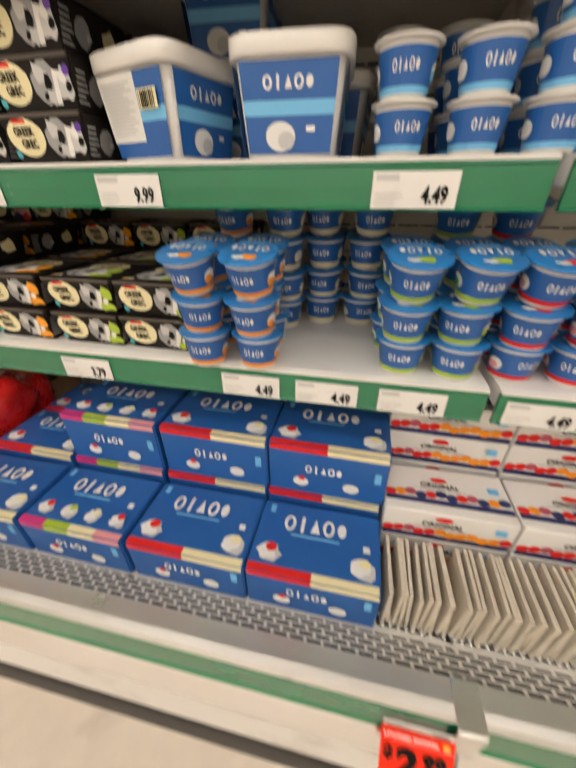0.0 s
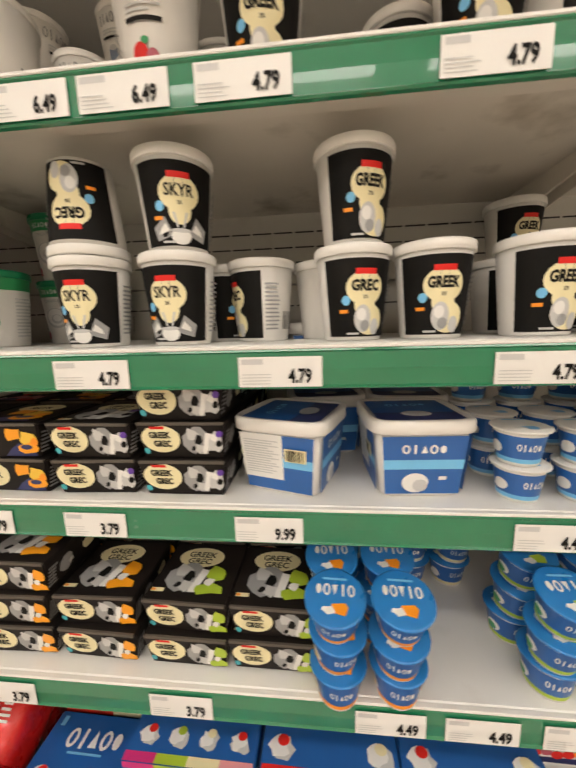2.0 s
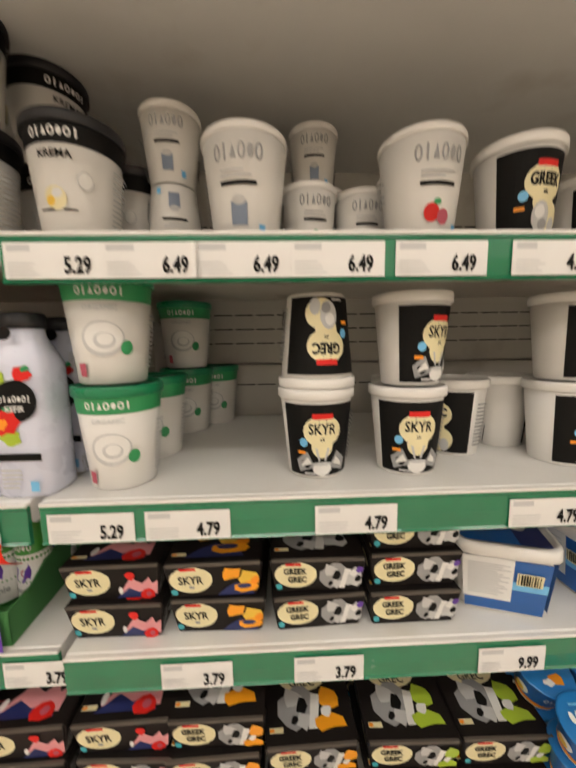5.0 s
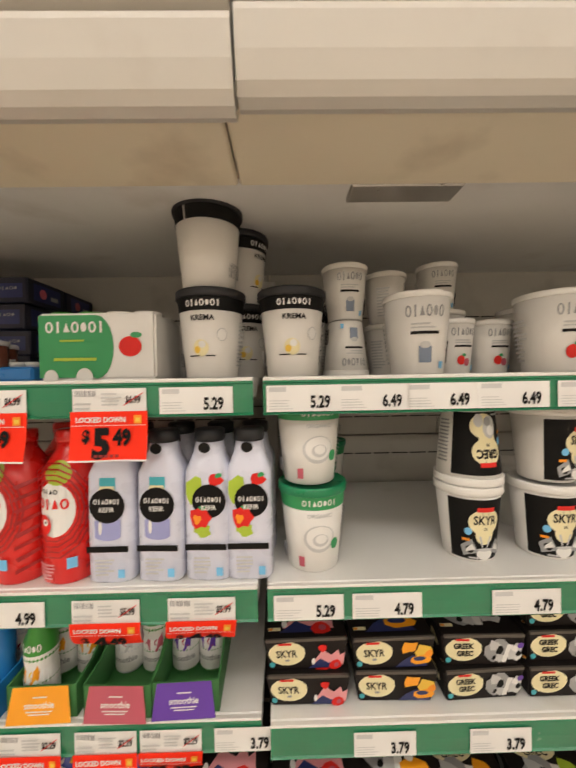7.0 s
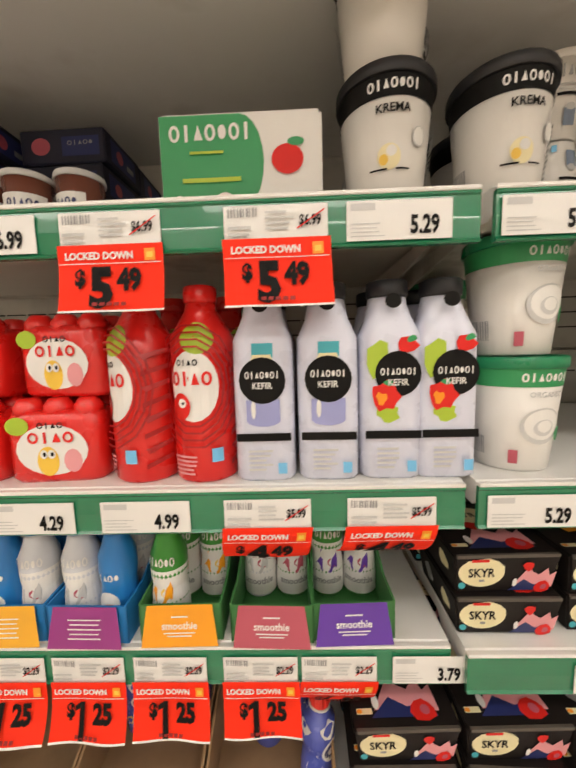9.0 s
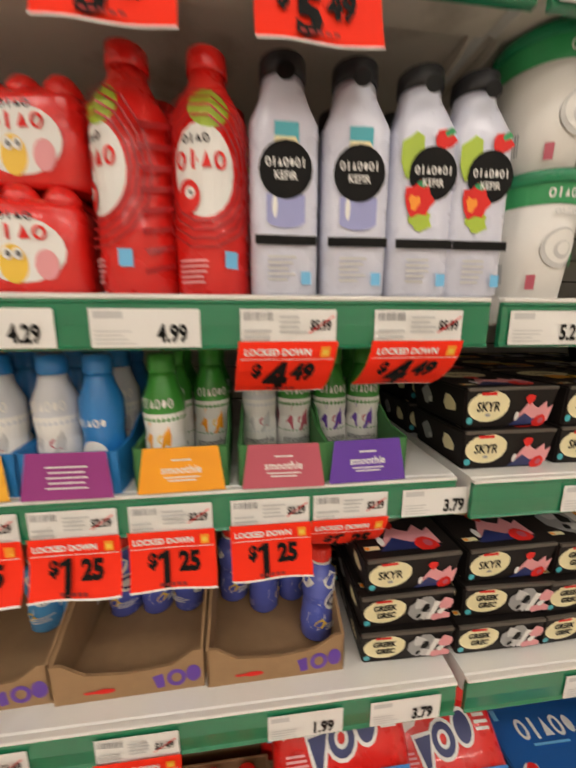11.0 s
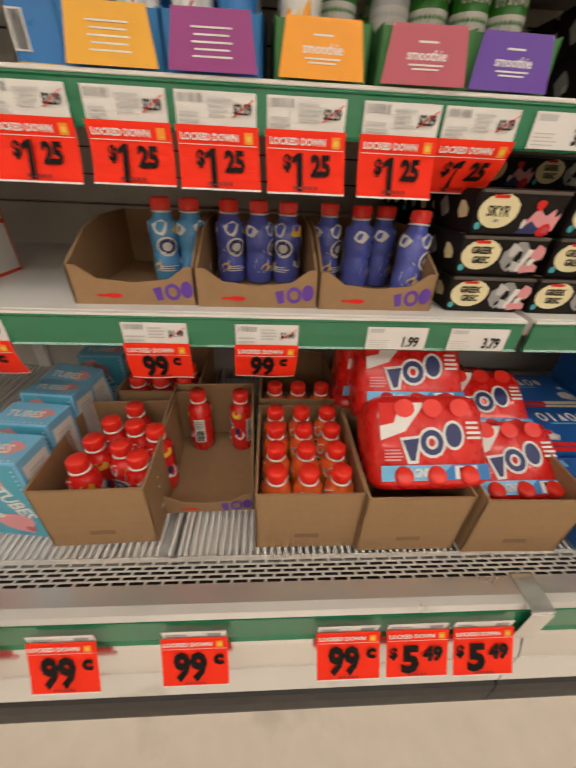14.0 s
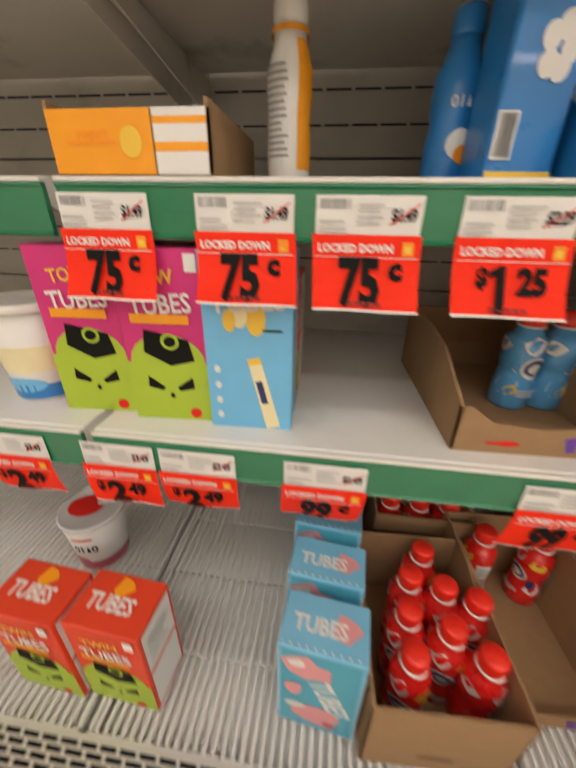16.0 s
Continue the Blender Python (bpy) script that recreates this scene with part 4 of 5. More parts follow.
yop_sky = small_bottle(SKYB, CAPRED, "small sky-blue drinkable yogurt bottle with red cap", SKYB, .146, 0, .0262)
act_orange = small_bottle(GREENP, GREENP, "green smoothie bottle with orange fruit print", AMBER, .17, 1)
act_red = small_bottle(GREENP, GREENP, "green smoothie bottle with dark red fruit print", ROSE, .17, 1)
act_purple = small_bottle(GREENP, GREENP, "green smoothie bottle with purple fruit print", PURPLE, .17, 1)
oik_drink = small_bottle(MIDBLUE, MIDBLUE, "blue drinkable yogurt bottle with blue cap", WHITE, .17, 2)
white_drink = small_bottle(mat("grey_white_plastic", (.6, .62, .66), .35), MIDBLUE, "white-backed drinkable yogurt bottle with blue cap", LGREY, .17, 1)


def yellow_bottle():
    sh = [("rect", WHITE, -.05, .02, .0, .13), ("rect", AMBER, .004, .0, .05, .14)] + lines(GREY, -.035, .03, -.006, .12, 14) + [("rect", AMBER, -.06, .145, .06, .15)]
    return bottle("drink_bottle", "white and yellow drinkable yogurt bottle standing alone", .175, .026, WHITEP, WHITEP, sh, .002, .02, .018)


def open_carton(w, d, h, front_h, name, label, mark=True, notch=True, back_h=None):
    """A cardboard display carton with thin walls; the front wall may be cut low."""
    t = thing("cardboard_carton", label, "carton", "cardboard cartons")
    k = .004
    part("base", boxm(0, 0, 0, w, d, k), KRAFT, t)
    part("back_wall", boxm(0, d - k, k, w, d, back_h or h, .001), KRAFT, t)
    for x in (0, w - k):
        bm = bmesh.new()
        pts = [(0, k), (d - k, k), (d - k, back_h or h), (d * .55, h), (d * .3, h * .9), (0, front_h + (.02 if notch else 0))] if notch else [(0, k), (d - k, k), (d - k, h), (0, h)]
        lo = [bm.verts.new((x, y, z)) for y, z in pts]
        hi = [bm.verts.new((x + k, y, z)) for y, z in pts]
        bm.faces.new(lo[::-1]); bm.faces.new(hi)
        for i in range(len(pts)):
            j = (i + 1) % len(pts)
            bm.faces.new((lo[i], lo[j], hi[j], hi[i]))
        bmesh.ops.recalc_face_normals(bm, faces=bm.faces)
        part("side_wall", bm, KRAFT, t)
    bm = bmesh.new()
    c = .035 if notch else 0
    e = front_h + (.02 if notch else 0)
    pts = [(0, k), (w, k), (w, e), (w - c * .4, e), (w - c * 1.2, front_h)] + ([(w * .5, front_h * .86)] if notch else []) + [(c * 1.2, front_h), (c * .4, e), (0, e)]
    pts = list(dict.fromkeys(pts))
    lo = [bm.verts.new((x, 0, z)) for x, z in pts]
    hi = [bm.verts.new((x, k, z)) for x, z in pts]
    bm.faces.new(lo); bm.faces.new(hi[::-1])
    for i in range(len(pts)):
        j = (i + 1) % len(pts)
        bm.faces.new((lo[i], hi[i], hi[j], lo[j]))
    bmesh.ops.recalc_face_normals(bm, faces=bm.faces)
    part("front_wall", bm, KRAFT, t)
    if mark:
        z = min(front_h * .45, .03)
        x = w * .80
        sh = [("quad", PURPLE, [(x - .030, z + .008), (x - .016, z + .012), (x - .014, z - .010), (x - .024, z - .012)]), ("ring", PURPLE, x + .002, z + .003, .013, .014, .006), ("ell", PURPLE, x + .025, z + .007, .010, .014), ("ell", RED, w * .33, z * .8, .014, .004), ("rect", RED, w * .20, z * .8 - .002, w * .30, z * .8 + .002)]
    else:
        sh = [("rect", mat("brown_print", (.22, .13, .07), .8), w * .38, .03, w * .62, .042)]
    prints("print", sh, flat_front(0), t)
    return t


def yop_tray():
    return open_carton(.197, .3, .115, .042, "tray", "low brown cardboard display tray with purple mark")


def yop_box():
    return open_carton(.19, .25, .155, .15, "box", "open brown cardboard carton on the cooler deck", False, False)


def yop_tall():
    return open_carton(.19, .25, .16, .03, "tray", "tipped empty brown cardboard tray", True, True, .16)


def yop_pack():
    """Six-bottle multipack in printed red card."""
    t = thing("bottle_pack", "red and white six-pack of drinkable yogurts", "bottle pack", "red multipacks")
    w, d, h = .215, .125, .165
    part("sleeve", loft([(0, w / 2 - .012, d / 2 - .012, 5), (.012, w / 2, d / 2, 5), (h - .03, w / 2, d / 2, 5), (h - .008, w / 2 - .006, d / 2 - .006, 5), (h, w / 2 - .02, d / 2 - .02, 5)], 44), REDP, t)
    fr = lambda u, v, l: (u, -d / 2 - l - .0006, v)
    sh = [("quad", WHITE, [(-.094, .085), (-.050, .100), (-.010, .150), (-.094, .150)]), ("quad", RED, [(-.094, .11), (-.07, .115), (-.055, .150), (-.094, .150)]), ("rect", LBLUE, -.096, .016, .096, .042), ("quad", MIDBLUE, [(.0, .016), (.096, .016), (.096, .042), (.03, .042)]), ("rect", WHITE, .034, .018, .074, .040), ("rect", BLACK, .042, .020, .049, .037), ("rect", RED, .058, .021, .067, .036), ("text", WHITE, "GAGNER", -.03, .029, .015, .75, 0, .04)]
    for m, g in ((WHITE, .005), (NAVY, 0)):
        sh += [("quad", m, [(-.056 - g, .084 + g), (-.026 + g, .088 + g), (-.036 + g, .050 - g), (-.044 - g, .049 - g)]), ("ring", m, -.004, .080, .021 + g, .022 + g, .010 + 2 * g), ("ell", m, .036, .092, .015 + g, .021 + g)]
    sh += lines(WHITE, .060, .085, .092, .120, 4, .5) + lines(PINK, -.09, .050, -.056, .072, 4, .5) + [("ell", CAPRED, -.05 + .05 * q, .140, .018, .016) for q in range(3)]
    prints("front_print", sh, fr, t)
    top = [("quad", WHITE, [(-.07, -.035), (.0, -.035), (-.03, .035), (-.07, .035)]), ("quad", RED, [(-.07, .0), (-.04, .01), (-.05, .035), (-.07, .035)]), ("rect", LBLUE, -.07, -.022, .03, .004), ("rect", WHITE, -.01, -.02, .02, .002), ("rect", NAVY, -.004, -.018, .002, .0), ("ring", NAVY, .012, .022, .011, .009, .004), ("ring", NAVY, -.010, .020, .010, .009, .004)] + lines(WHITE, .036, -.03, .066, .03, 5)
    prints("top_print", top, flat_top(h), t)
    for i in range(3):
        o = part("cap", loft([(0, .016), (.004, .0165), (.012, .0155), (.014, .012), (.014, .001)], 18), CAPRED, t)
        o.matrix_basis = pose((i - 1) * .058, -d / 2 + .004, .022, 70)
    return t


def caddy(front, body):
    def make():
        t = thing("display_tray", "small open card display tray with coloured front panel", "display tray", "smoothie trays")
        w, d, h = .118, .22, .1
        part("base", boxm(0, 0, 0, w, d, .003), body, t)
        for x in (0, w - .003):
            bm = bmesh.new()
            pts = [(0, .003), (d, .003), (d, h), (d * .4, h * .8), (.05, .06), (0, .058)]
            lo = [bm.verts.new((x, y, z)) for y, z in pts]
            hi = [bm.verts.new((x + .003, y, z)) for y, z in pts]
            bm.faces.new(lo); bm.faces.new(hi)
            for i in range(len(pts)):
                j = (i + 1) % len(pts)
                bm.faces.new((lo[i], lo[j], hi[j], hi[i]))
            bmesh.ops.recalc_face_normals(bm, faces=bm.faces)
            part("side_wall", bm, body, t)
        part("back_wall", boxm(0, d - .003, .003, w, d, h), body, t)
        part("front_wall", boxm(0, 0, .003, w, .003, .056), body, t)
        pl = lambda u, v, l: (w / 2 + u, -.003 - l - .008 * (1 - v / .055), v)
        sh = [("quad", front, [(-.054, .001), (.054, .001), (.046, .058), (-.046, .058)])]
        if body is GREENC:
            sh += [("text", WHITE, "smoothie", 0, .030, .0105, .92), ("rect", WHITE, -.012, .041, .012, .043), ("rect", WHITE, -.022, .0195, .022, .0212), ("rect", WHITE, -.017, .0155, .017, .0172)]
        else:
            for k in range(5):
                sh += [("rect", WHITE, -.024 + .003 * (k % 2), .014 + k * .0065, .024 - .003 * (k % 2), .0158 + k * .0065)]
        prints("front_panel", sh, pl, t, "bright printed front panel")
        return t
    return make


GREENC = mat("green_card", (.05, .2, .055), .6)
BLUEC = mat("blue_card", (.015, .19, .5), .5)
cad_yellow, cad_plum = caddy(mat("golden_card", (.85, .43, .03), .45), BLUEC), caddy(PLUM, BLUEC)
cad_orange, cad_rose, cad_purple = caddy(AMBER, GREENC), caddy(ROSE, GREENC), caddy(PURPLE, GREENC)


def tube_box(kind):
    def make():
        base = {"pink": MAGENTA, "blue": LBLUE, "red": mat("red_orange_card", (.75, .06, .02), .4), "candy": mat("aqua_card", (.20, .52, .76), .4)}[kind]
        names = {"pink": "pink and lime yogurt tube carton", "blue": "light blue vanilla yogurt tube carton", "red": "red yogurt tube carton with lime foot", "candy": "aqua and pink yogurt tube carton"}
        t = thing("tube_carton", names[kind], "carton", "yogurt tube cartons")
        w, d, h = (.112, .07, .225) if kind != "blue" else (.108, .085, .225)
        if kind == "red":
            t.scale = (1, 1.1, .84)
        if kind == "candy":
            t.scale = (1, 1, .88)
        part("carton", boxm(-w / 2, 0, 0, w / 2, d, h, .0015), base, t)
        f = []
        if kind in ("pink", "red"):
            f += [("rect", LIME, -w / 2, .0, w / 2, .085), ("ell", LIME, 0, .085, .05, .04)]
            f += [("quad", BLACK, [(-.03, .066), (-.008, .05), (-.012, .045), (-.032, .05)]), ("quad", BLACK, [(.03, .066), (.008, .05), (.012, .045), (.032, .05)]), ("ell", BLACK, 0, .038, .003, .004), ("ell", RED, .03, .012, .008, .008)]
            f += [("quad", BLACK, [(-.026, .13), (.03, .118), (.036, .09), (.004, .082), (-.03, .1)]), ("ell", LIME, .006, .115, .012, .011), ("ell", BLACK, .006, .115, .008, .007)]
            f += [("text", WHITE, "TUBES", 0, .162, .024, .85, .08), ("text", YELLOW, "TOW" if kind == "pink" else "TWIN", -.004, .192, .017, .9, .12), ("rect", AMBER, -.04, .138, .034, .15), ("rect", WHITE, .036, .2, .05, .22)]
        elif kind == "blue":
            f += [("rect", LBLUE, -w / 2, 0, w / 2, h), ("ell", YELLOW, .01, .15, .012, .02), ("ell", CREAM, -.01, .155, .01, .016), ("ell", YELLOW, -.022, .148, .008, .014), ("rect", BLACK, .018, .136, .042, .139), ("text", WHITE, "TUBES", 0, .172, .026, .9, .08)]
            f += [("quad", CREAM, [(-.002, .1), (.014, .104), (.04, .005), (.022, .0)]), ("quad", NAVY, [(.008, .07), (.016, .072), (.024, .04), (.016, .038)]), ("quad", YELLOW, [(-.002, .1), (.014, .104), (.016, .095), (0, .092)])] + [("ell", WHITE, -.04, .02 + k * .022, .004, .005) for k in range(4)]
        else:
            f += [("rect", mat("deep_aqua_print", (.08, .40, .55), .4), -w / 2 + .006, .006, w / 2 - .006, h - .006), blob(PINK, -.016, .176, .036, .9, 71, 12), blob(WHITE, -.03, .19, .014, .7, 72), ("text", WHITE, "TUBES", .016, .11, .032, .8, -1.2, .03), blob(PINK, .0, .046, .040, .85, 73, 12), blob(WHITE, -.03, .07, .015, .7, 74), blob(ROSE, .02, .03, .010, 1, 75), blob(PINK, -.034, .12, .014, 1.4, 76)]
            f += [("ell", WHITE, -w / 2 + .003, .01 + k * .012, .0015, .002) for k in range(18)] + [("ell", WHITE, w / 2 - .003, .01 + k * .012, .0015, .002) for k in range(18)]
        prints("front_print", f, flat_front(0), t)
        tp = [blob(PINK if kind == "candy" else AMBER, .028 if kind == "candy" else 0, d * (.5 if kind == "candy" else .75), .020 if kind == "candy" else .016, .9, 77), ("text", WHITE, "TUBES", -.006, d * .45, .021, .9, 0, .03)]
        if kind == "candy":
            tp += [("ell", WHITE, -w / 2 + .006 + k * .0105, .004, .0016, .0016) for k in range(10)]
        prints("top_print", tp, flat_top(h), t)
        s = [("rect", WHITE if kind != "blue" else LBLUE, .008, .012, d - .008, h - .02)] + lines(LGREY if kind != "blue" else WHITE, .014, .06, d - .014, h - .03, 16) + barcode(.016, .02, d - .016, .046)
        if kind == "red":
            s = [("rect", WHITE, .006, .008, d - .006, h * .48), ("rect", WHITE, .006, h * .52, d - .006, h - .008)] + lines(LGREY, .012, .13, d - .012, .2, 8)
        prints("side_print", s, flat_side(w / 2), t)
        return t
    return make


tube_pink, tube_blue, tube_red, tube_candy = tube_box("pink"), tube_box("blue"), tube_box("red"), tube_box("candy")


def oikos_case(stripe, nf, h=.125):
    def make():
        t = thing("yogurt_case", "large blue multipack yogurt carton with coloured stripe", "carton", "blue multipack cartons")
        w, d = .232, .15
        part("carton", boxm(-w / 2, 0, 0, w / 2, d, h, .003, 2), BLUE, t)
        st = [("rect", c, -w / 2 + .003 + (w - .006) * i / len(stripe), 0, -w / 2 + .003 + (w - .006) * (i + 1) / len(stripe), .014) for i, c in enumerate(stripe)]
        fr = []
        for i in range(nf):
            u = -w * .36 + w * .72 * i / max(1, nf - 1)
            k = .021 if nf < 4 else .0165
            fr += [blob(LGREY, u + .003, .036, k * 1.05, .85, 111 + i, 12), blob(WHITE, u - .002, .039, k * .9, .85, 121 + i, 12), ("ell", (RED, LIME, CREAM, RED)[i % 4] if nf > 2 else (RED, CREAM)[i % 2], u + .004, .048, k * .5, k * .42)]
        top = st + fr + wordmark(WHITE, -.005, .103, .125, .034) + lines(LBLUE, -.05, .076, .05, .084, 1, .5) + [("rect", LBLUE, -.1, .12, -.09, .138), ("rect", WHITE, .085, .068, .097, .08)]
        prints("top_print", top, flat_top(h), t)
        front = [(s[0], s[1], s[2], h - .014, s[4], h - .0015) for s in st] + wordmark(WHITE, -.005, h * .56, .075, .02) + [("ell", WHITE, -.05, .035, .016, .012), ("ell", RED, -.048, .045, .007, .006), ("ell", WHITE, .05, .035, .016, .012), ("rect", LBLUE, .092, .06, .104, .085)]
        prints("front_print", front, flat_front(0), t)
        prints("side_print", [("rect", WHITE, .03, .03, .1, .09)] + lines(GREY, .035, .035, .095, .085, 6), flat_side(w / 2), t)
        return t
    return make


case_two = oikos_case((RED, CREAM), 2)
case_four = oikos_case((MAGENTA, LIME, CREAM, PINK), 4)
case_two_low = oikos_case((RED, CREAM), 2, .106)
case_four_low = oikos_case((MAGENTA, LIME, CREAM, PINK), 4, .106)


def original_case():
    t = thing("yogurt_case", "white fruit yogurt multipack carton with purple foot", "carton", "white multipack cartons")
    w, d, h = .235, .12, .075
    part("carton", boxm(-w / 2, 0, 0, w / 2, d, h, .002), WHITE, t)
    for place, v0 in ((flat_front(0), 0.0), (flat_top(h), .02)):
        sh = [("rect", NAVY, -w / 2 + .002, v0 + .002, w / 2 - .002, v0 + .014)]
        for k in range(12):
            sh += [("ell", random.choice((RED, ORANGE, NAVY, ROSE, RED)), -w / 2 + .012 + k * .019, v0 + .021 + .003 * (k % 3), .011, .009)]
        sh += [("text", BLACK, "ORIGINAL", -.01, v0 + .048, .012, 1.0), ("ell", RED, -.01, v0 + .063, .016, .006), ("rect", GREY, -.06, v0 + .037, .04, v0 + .0385), ("rect", LBLUE, .08, v0 + .045, .1, v0 + .06)]
        prints("print", sh, place, t)
    return t


def sleeve():
    """A folded card sleeve, seen edge on."""
    t = thing("card_sleeve", "cream flattened card sleeve standing on edge", "card", "flattened card sleeves")
    part("card", boxm(-.003, 0, 0, .003, .105, .1, .001), mat("cream_card", (.62, .56, .46), .8, var=.15, scale=90), t)
    return t


def activia_pack():
    t = thing("yogurt_carton", "green and white strawberry yogurt pot carton", "yogurt carton")
    w, d, h = .195, .13, .112
    part("carton", boxm(-w / 2, 0, 0, w / 2, d, h, .004, 2), WHITE, t)
    sh = [("rect", GREEN, -w / 2 + .002, .004, .0, h - .004), ("ell", GREEN, .0, .055, .028, .053)] + wordmark(WHITE, -.035, .088, .1, .019, 7) + [("ell", RED, .056, .055, .019, .017), ("ell", GREEN, .066, .074, .01, .005), ("rect", LIME, -.06, .064, -.02, .067), ("rect", LIME, -.07, .032, .0, .037), ("ell", WHITE, -.075, .004, .012, .014), ("ell", WHITE, -.02, .004, .014, .016)]
    prints("front_print", sh, flat_front(0), t)
    for i in range(4):
        for j in range(2):
            o = part("pot_rim", loft([(0, .022), (.003, .024), (.006, .022), (.006, .001)], 16), GREENP if i < 2 else WHITEP, t)
            o.location = (-.072 + i * .048, .035 + j * .06, h - .001)
    return t


def dark_pack():
    t = thing("yogurt_carton", "dark multipack of small yogurt pots in shadow", "yogurt carton", "dark multipacks")
    part("carton", boxm(-.08, 0, 0, .08, .13, .06, .003), mat("dark_navy_card", (.012, .014, .035), .5), t)
    prints("side_print", [("rect", NAVY, .02, .01, .11, .05), ("ell", ROSE, .05, .03, .012, .012), ("rect", GREY, .075, .02, .1, .03)], flat_side(.08), t)
    prints("front_print", [("ell", ROSE, -.04, .03, .018, .015), ("rect", NAVY, 0, .012, .07, .045)] + wordmark(GREY, .035, .034, .05, .008), flat_front(0), t)
    return t


def low_pack():
    t = thing("yogurt_carton", "low blue and clear tray of small yogurts", "yogurt carton")
    part("carton", boxm(-.03, 0, 0, .03, .09, .026, .004), MIDBLUE, t)
    for i in range(2):
        part("pot_rim", loft([(.026, .012), (.034, .014), (.036, .013), (.036, .001)], 14), LGREY, t).location = (-.014 + .028 * i, .03, 0)
    return t


def pot(m, lid):
    def make():
        t, pr = tub_base("yogurt_tub", "small glass-like dessert pot with foil lid", .075, .03, .029, .008, m, lid, .002)
        prints("label_print", [("rect", WHITE, -.03, .02, .03, .045)] + wordmark(NAVY, 0, .033, .04, .01), round_side(pr), t)
        return t
    return make


pot_brown = pot(mat("brown_pot", (.16, .05, .03), .2), LGREY)


def tall_blue():
    t = thing("drink_carton", "tall blue drink carton with white flower print", "carton")
    part("carton", boxm(-.034, 0, 0, .034, .07, .2, .003), MIDBLUE, t)
    prints("front_print", [("rect", YELLOW, -.033, .002, .033, .01)] + [("ell", WHITE, .008 + .010 * math.cos(a), .105 + .016 * math.sin(a), .009, .011) for a in (0, 1.3, 2.6, 3.9, 5.2)] + [("rect", WHITE, -.032, .02, -.012, .06)] + barcode(-.03, .022, -.014, .058), flat_front(0), t)
    return t


def yellow_tray():
    t = open_carton(.175, .2, .066, .058, "tray", "orange and white striped display tray of small bottles", False, False)
    prints("panel_print", [("rect", AMBER, .002, .002, .115, .058), ("rect", WHITE, .117, .002, .173, .058), ("rect", AMBER, .117, .022, .173, .03), ("rect", AMBER, .117, .045, .173, .051), ("text", ORANGE, "yogurt", .05, .036, .011), ("rect", ORANGE, .02, .028, .075, .031), ("ell", YELLOW, .092, .03, .012, .014)], flat_front(-.002), t, "orange printed front")
    return t


def dahi_tub():
    t, pr = tub_base("yogurt_tub", "white tub with red foot band and clear lid", .135, .06, .047, .008, WHITEP, mat("clear_lid", (.7, .68, .68), .12, coat=.4), .003)
    prints("label_print", [("rect", ROSE, -.17, .004, .17, .03), ("ell", ROSE, -.03, .033, .03, .012)] + wordmark(BLACK, .0, .072, .05, .02, 4) + [("rect", RED, -.02, .1, .02, .106)], round_side(pr), t)
    prints("lid_print", [("ell", RED, -.01, 0, .035, .028), ("ell", WHITE, .02, .01, .012, .01)], flat_top(.1355), t)
    return t


def plain_tub():
    t, pr = tub_base("yogurt_tub", "white tub with cream fade and blue foot", .15, .058, .046, .012, WHITEP, WHITEP)
    prints("label_print", [("rect", CREAM, -.06, .05, .06, .09), ("rect", MIDBLUE, -.06, .006, .06, .03), ("ell", LBLUE, .0, .03, .04, .012)], round_side(pr), t)
    return t


# ---- top shelf ----
Z = S1[1]
put(activia_pack, -1.362, .815, Z, 0)
put(activia_pack, -1.36, .955, Z, 2)
put(krema_tub, -1.18, .86, Z, -4)
put(krema_tub, -1.183, .86, Z + .151, 150)
put(krema_tub, -1.035, .86, Z, 3)
put(krema_tub, -1.14, .985, Z, 20)
put(krema_tub, -1.142, .985, Z + .151, 60)
put(krema_tub, -1.01, .985, Z, -20)
put(siggi_small_jar, -.925, .93, Z + .108, 15, flip=True)
put(siggi_small_jar, -.925, .93, Z + .109, 5)
put(siggi_small_jar, -.825, .985, Z, 60)
put(siggi_small_jar, -.826, .985, Z + .109, 80)
put(siggi_tub, -.806, .865, Z, -6)
put(siggi_small, -.71, .93, Z, 10)
put(siggi_tub, -.69, 1.03, Z, 8)
put(siggi_small_jar, -.69, 1.03, Z + .143, -4)
put(siggi_small, -.62, .95, Z, 3)
put(siggi_berry, -.555, .865, Z, 3)
put(siggi_tub, -.50, 1.0, Z, 70)
put(greek_tub, -.41, .87, Z, 8)
put(greek_tub, -.21, .97, Z, 10)
put(greek_tub, -.13, .87, Z, -6)
put(greek_tub, .0, .92, Z, 40)
put(greek_tub, .09, .86, Z, 10)
for i, (x, y) in enumerate(((-1.725, 1.03), (-1.725, 1.17), (-1.895, .97), (-1.895, 1.11), (-2.065, .98))):
    for k in range(4):
        put(dark_pack, x + random.uniform(-.006, .006), y + random.uniform(-.006, .006), Z + k * .061, random.uniform(-3, 3))
for x, y in ((-1.595, .875), (-1.665, .87), (-1.735, .875), (-1.63, .94)):
    put(pot_brown, x, y, Z, random.uniform(-40, 40))
for x in (-1.535, -1.80):
    put(low_pack, x, .86, Z, 4)

# ---- second shelf ----
Z = S2[1]
for x, y, n in ((-1.625, .855, 2), (-1.765, .855, 2), (-1.9, .86, 2), (-1.62, .96, 1), (-1.76, .96, 2)):
    for k in range(n):
        put(nano_pack, x + random.uniform(-.006, .006), y + .02 * k, Z + k * .1125, random.uniform(-6, 6))
put(red_bottle, -1.512, .845, Z, -40)
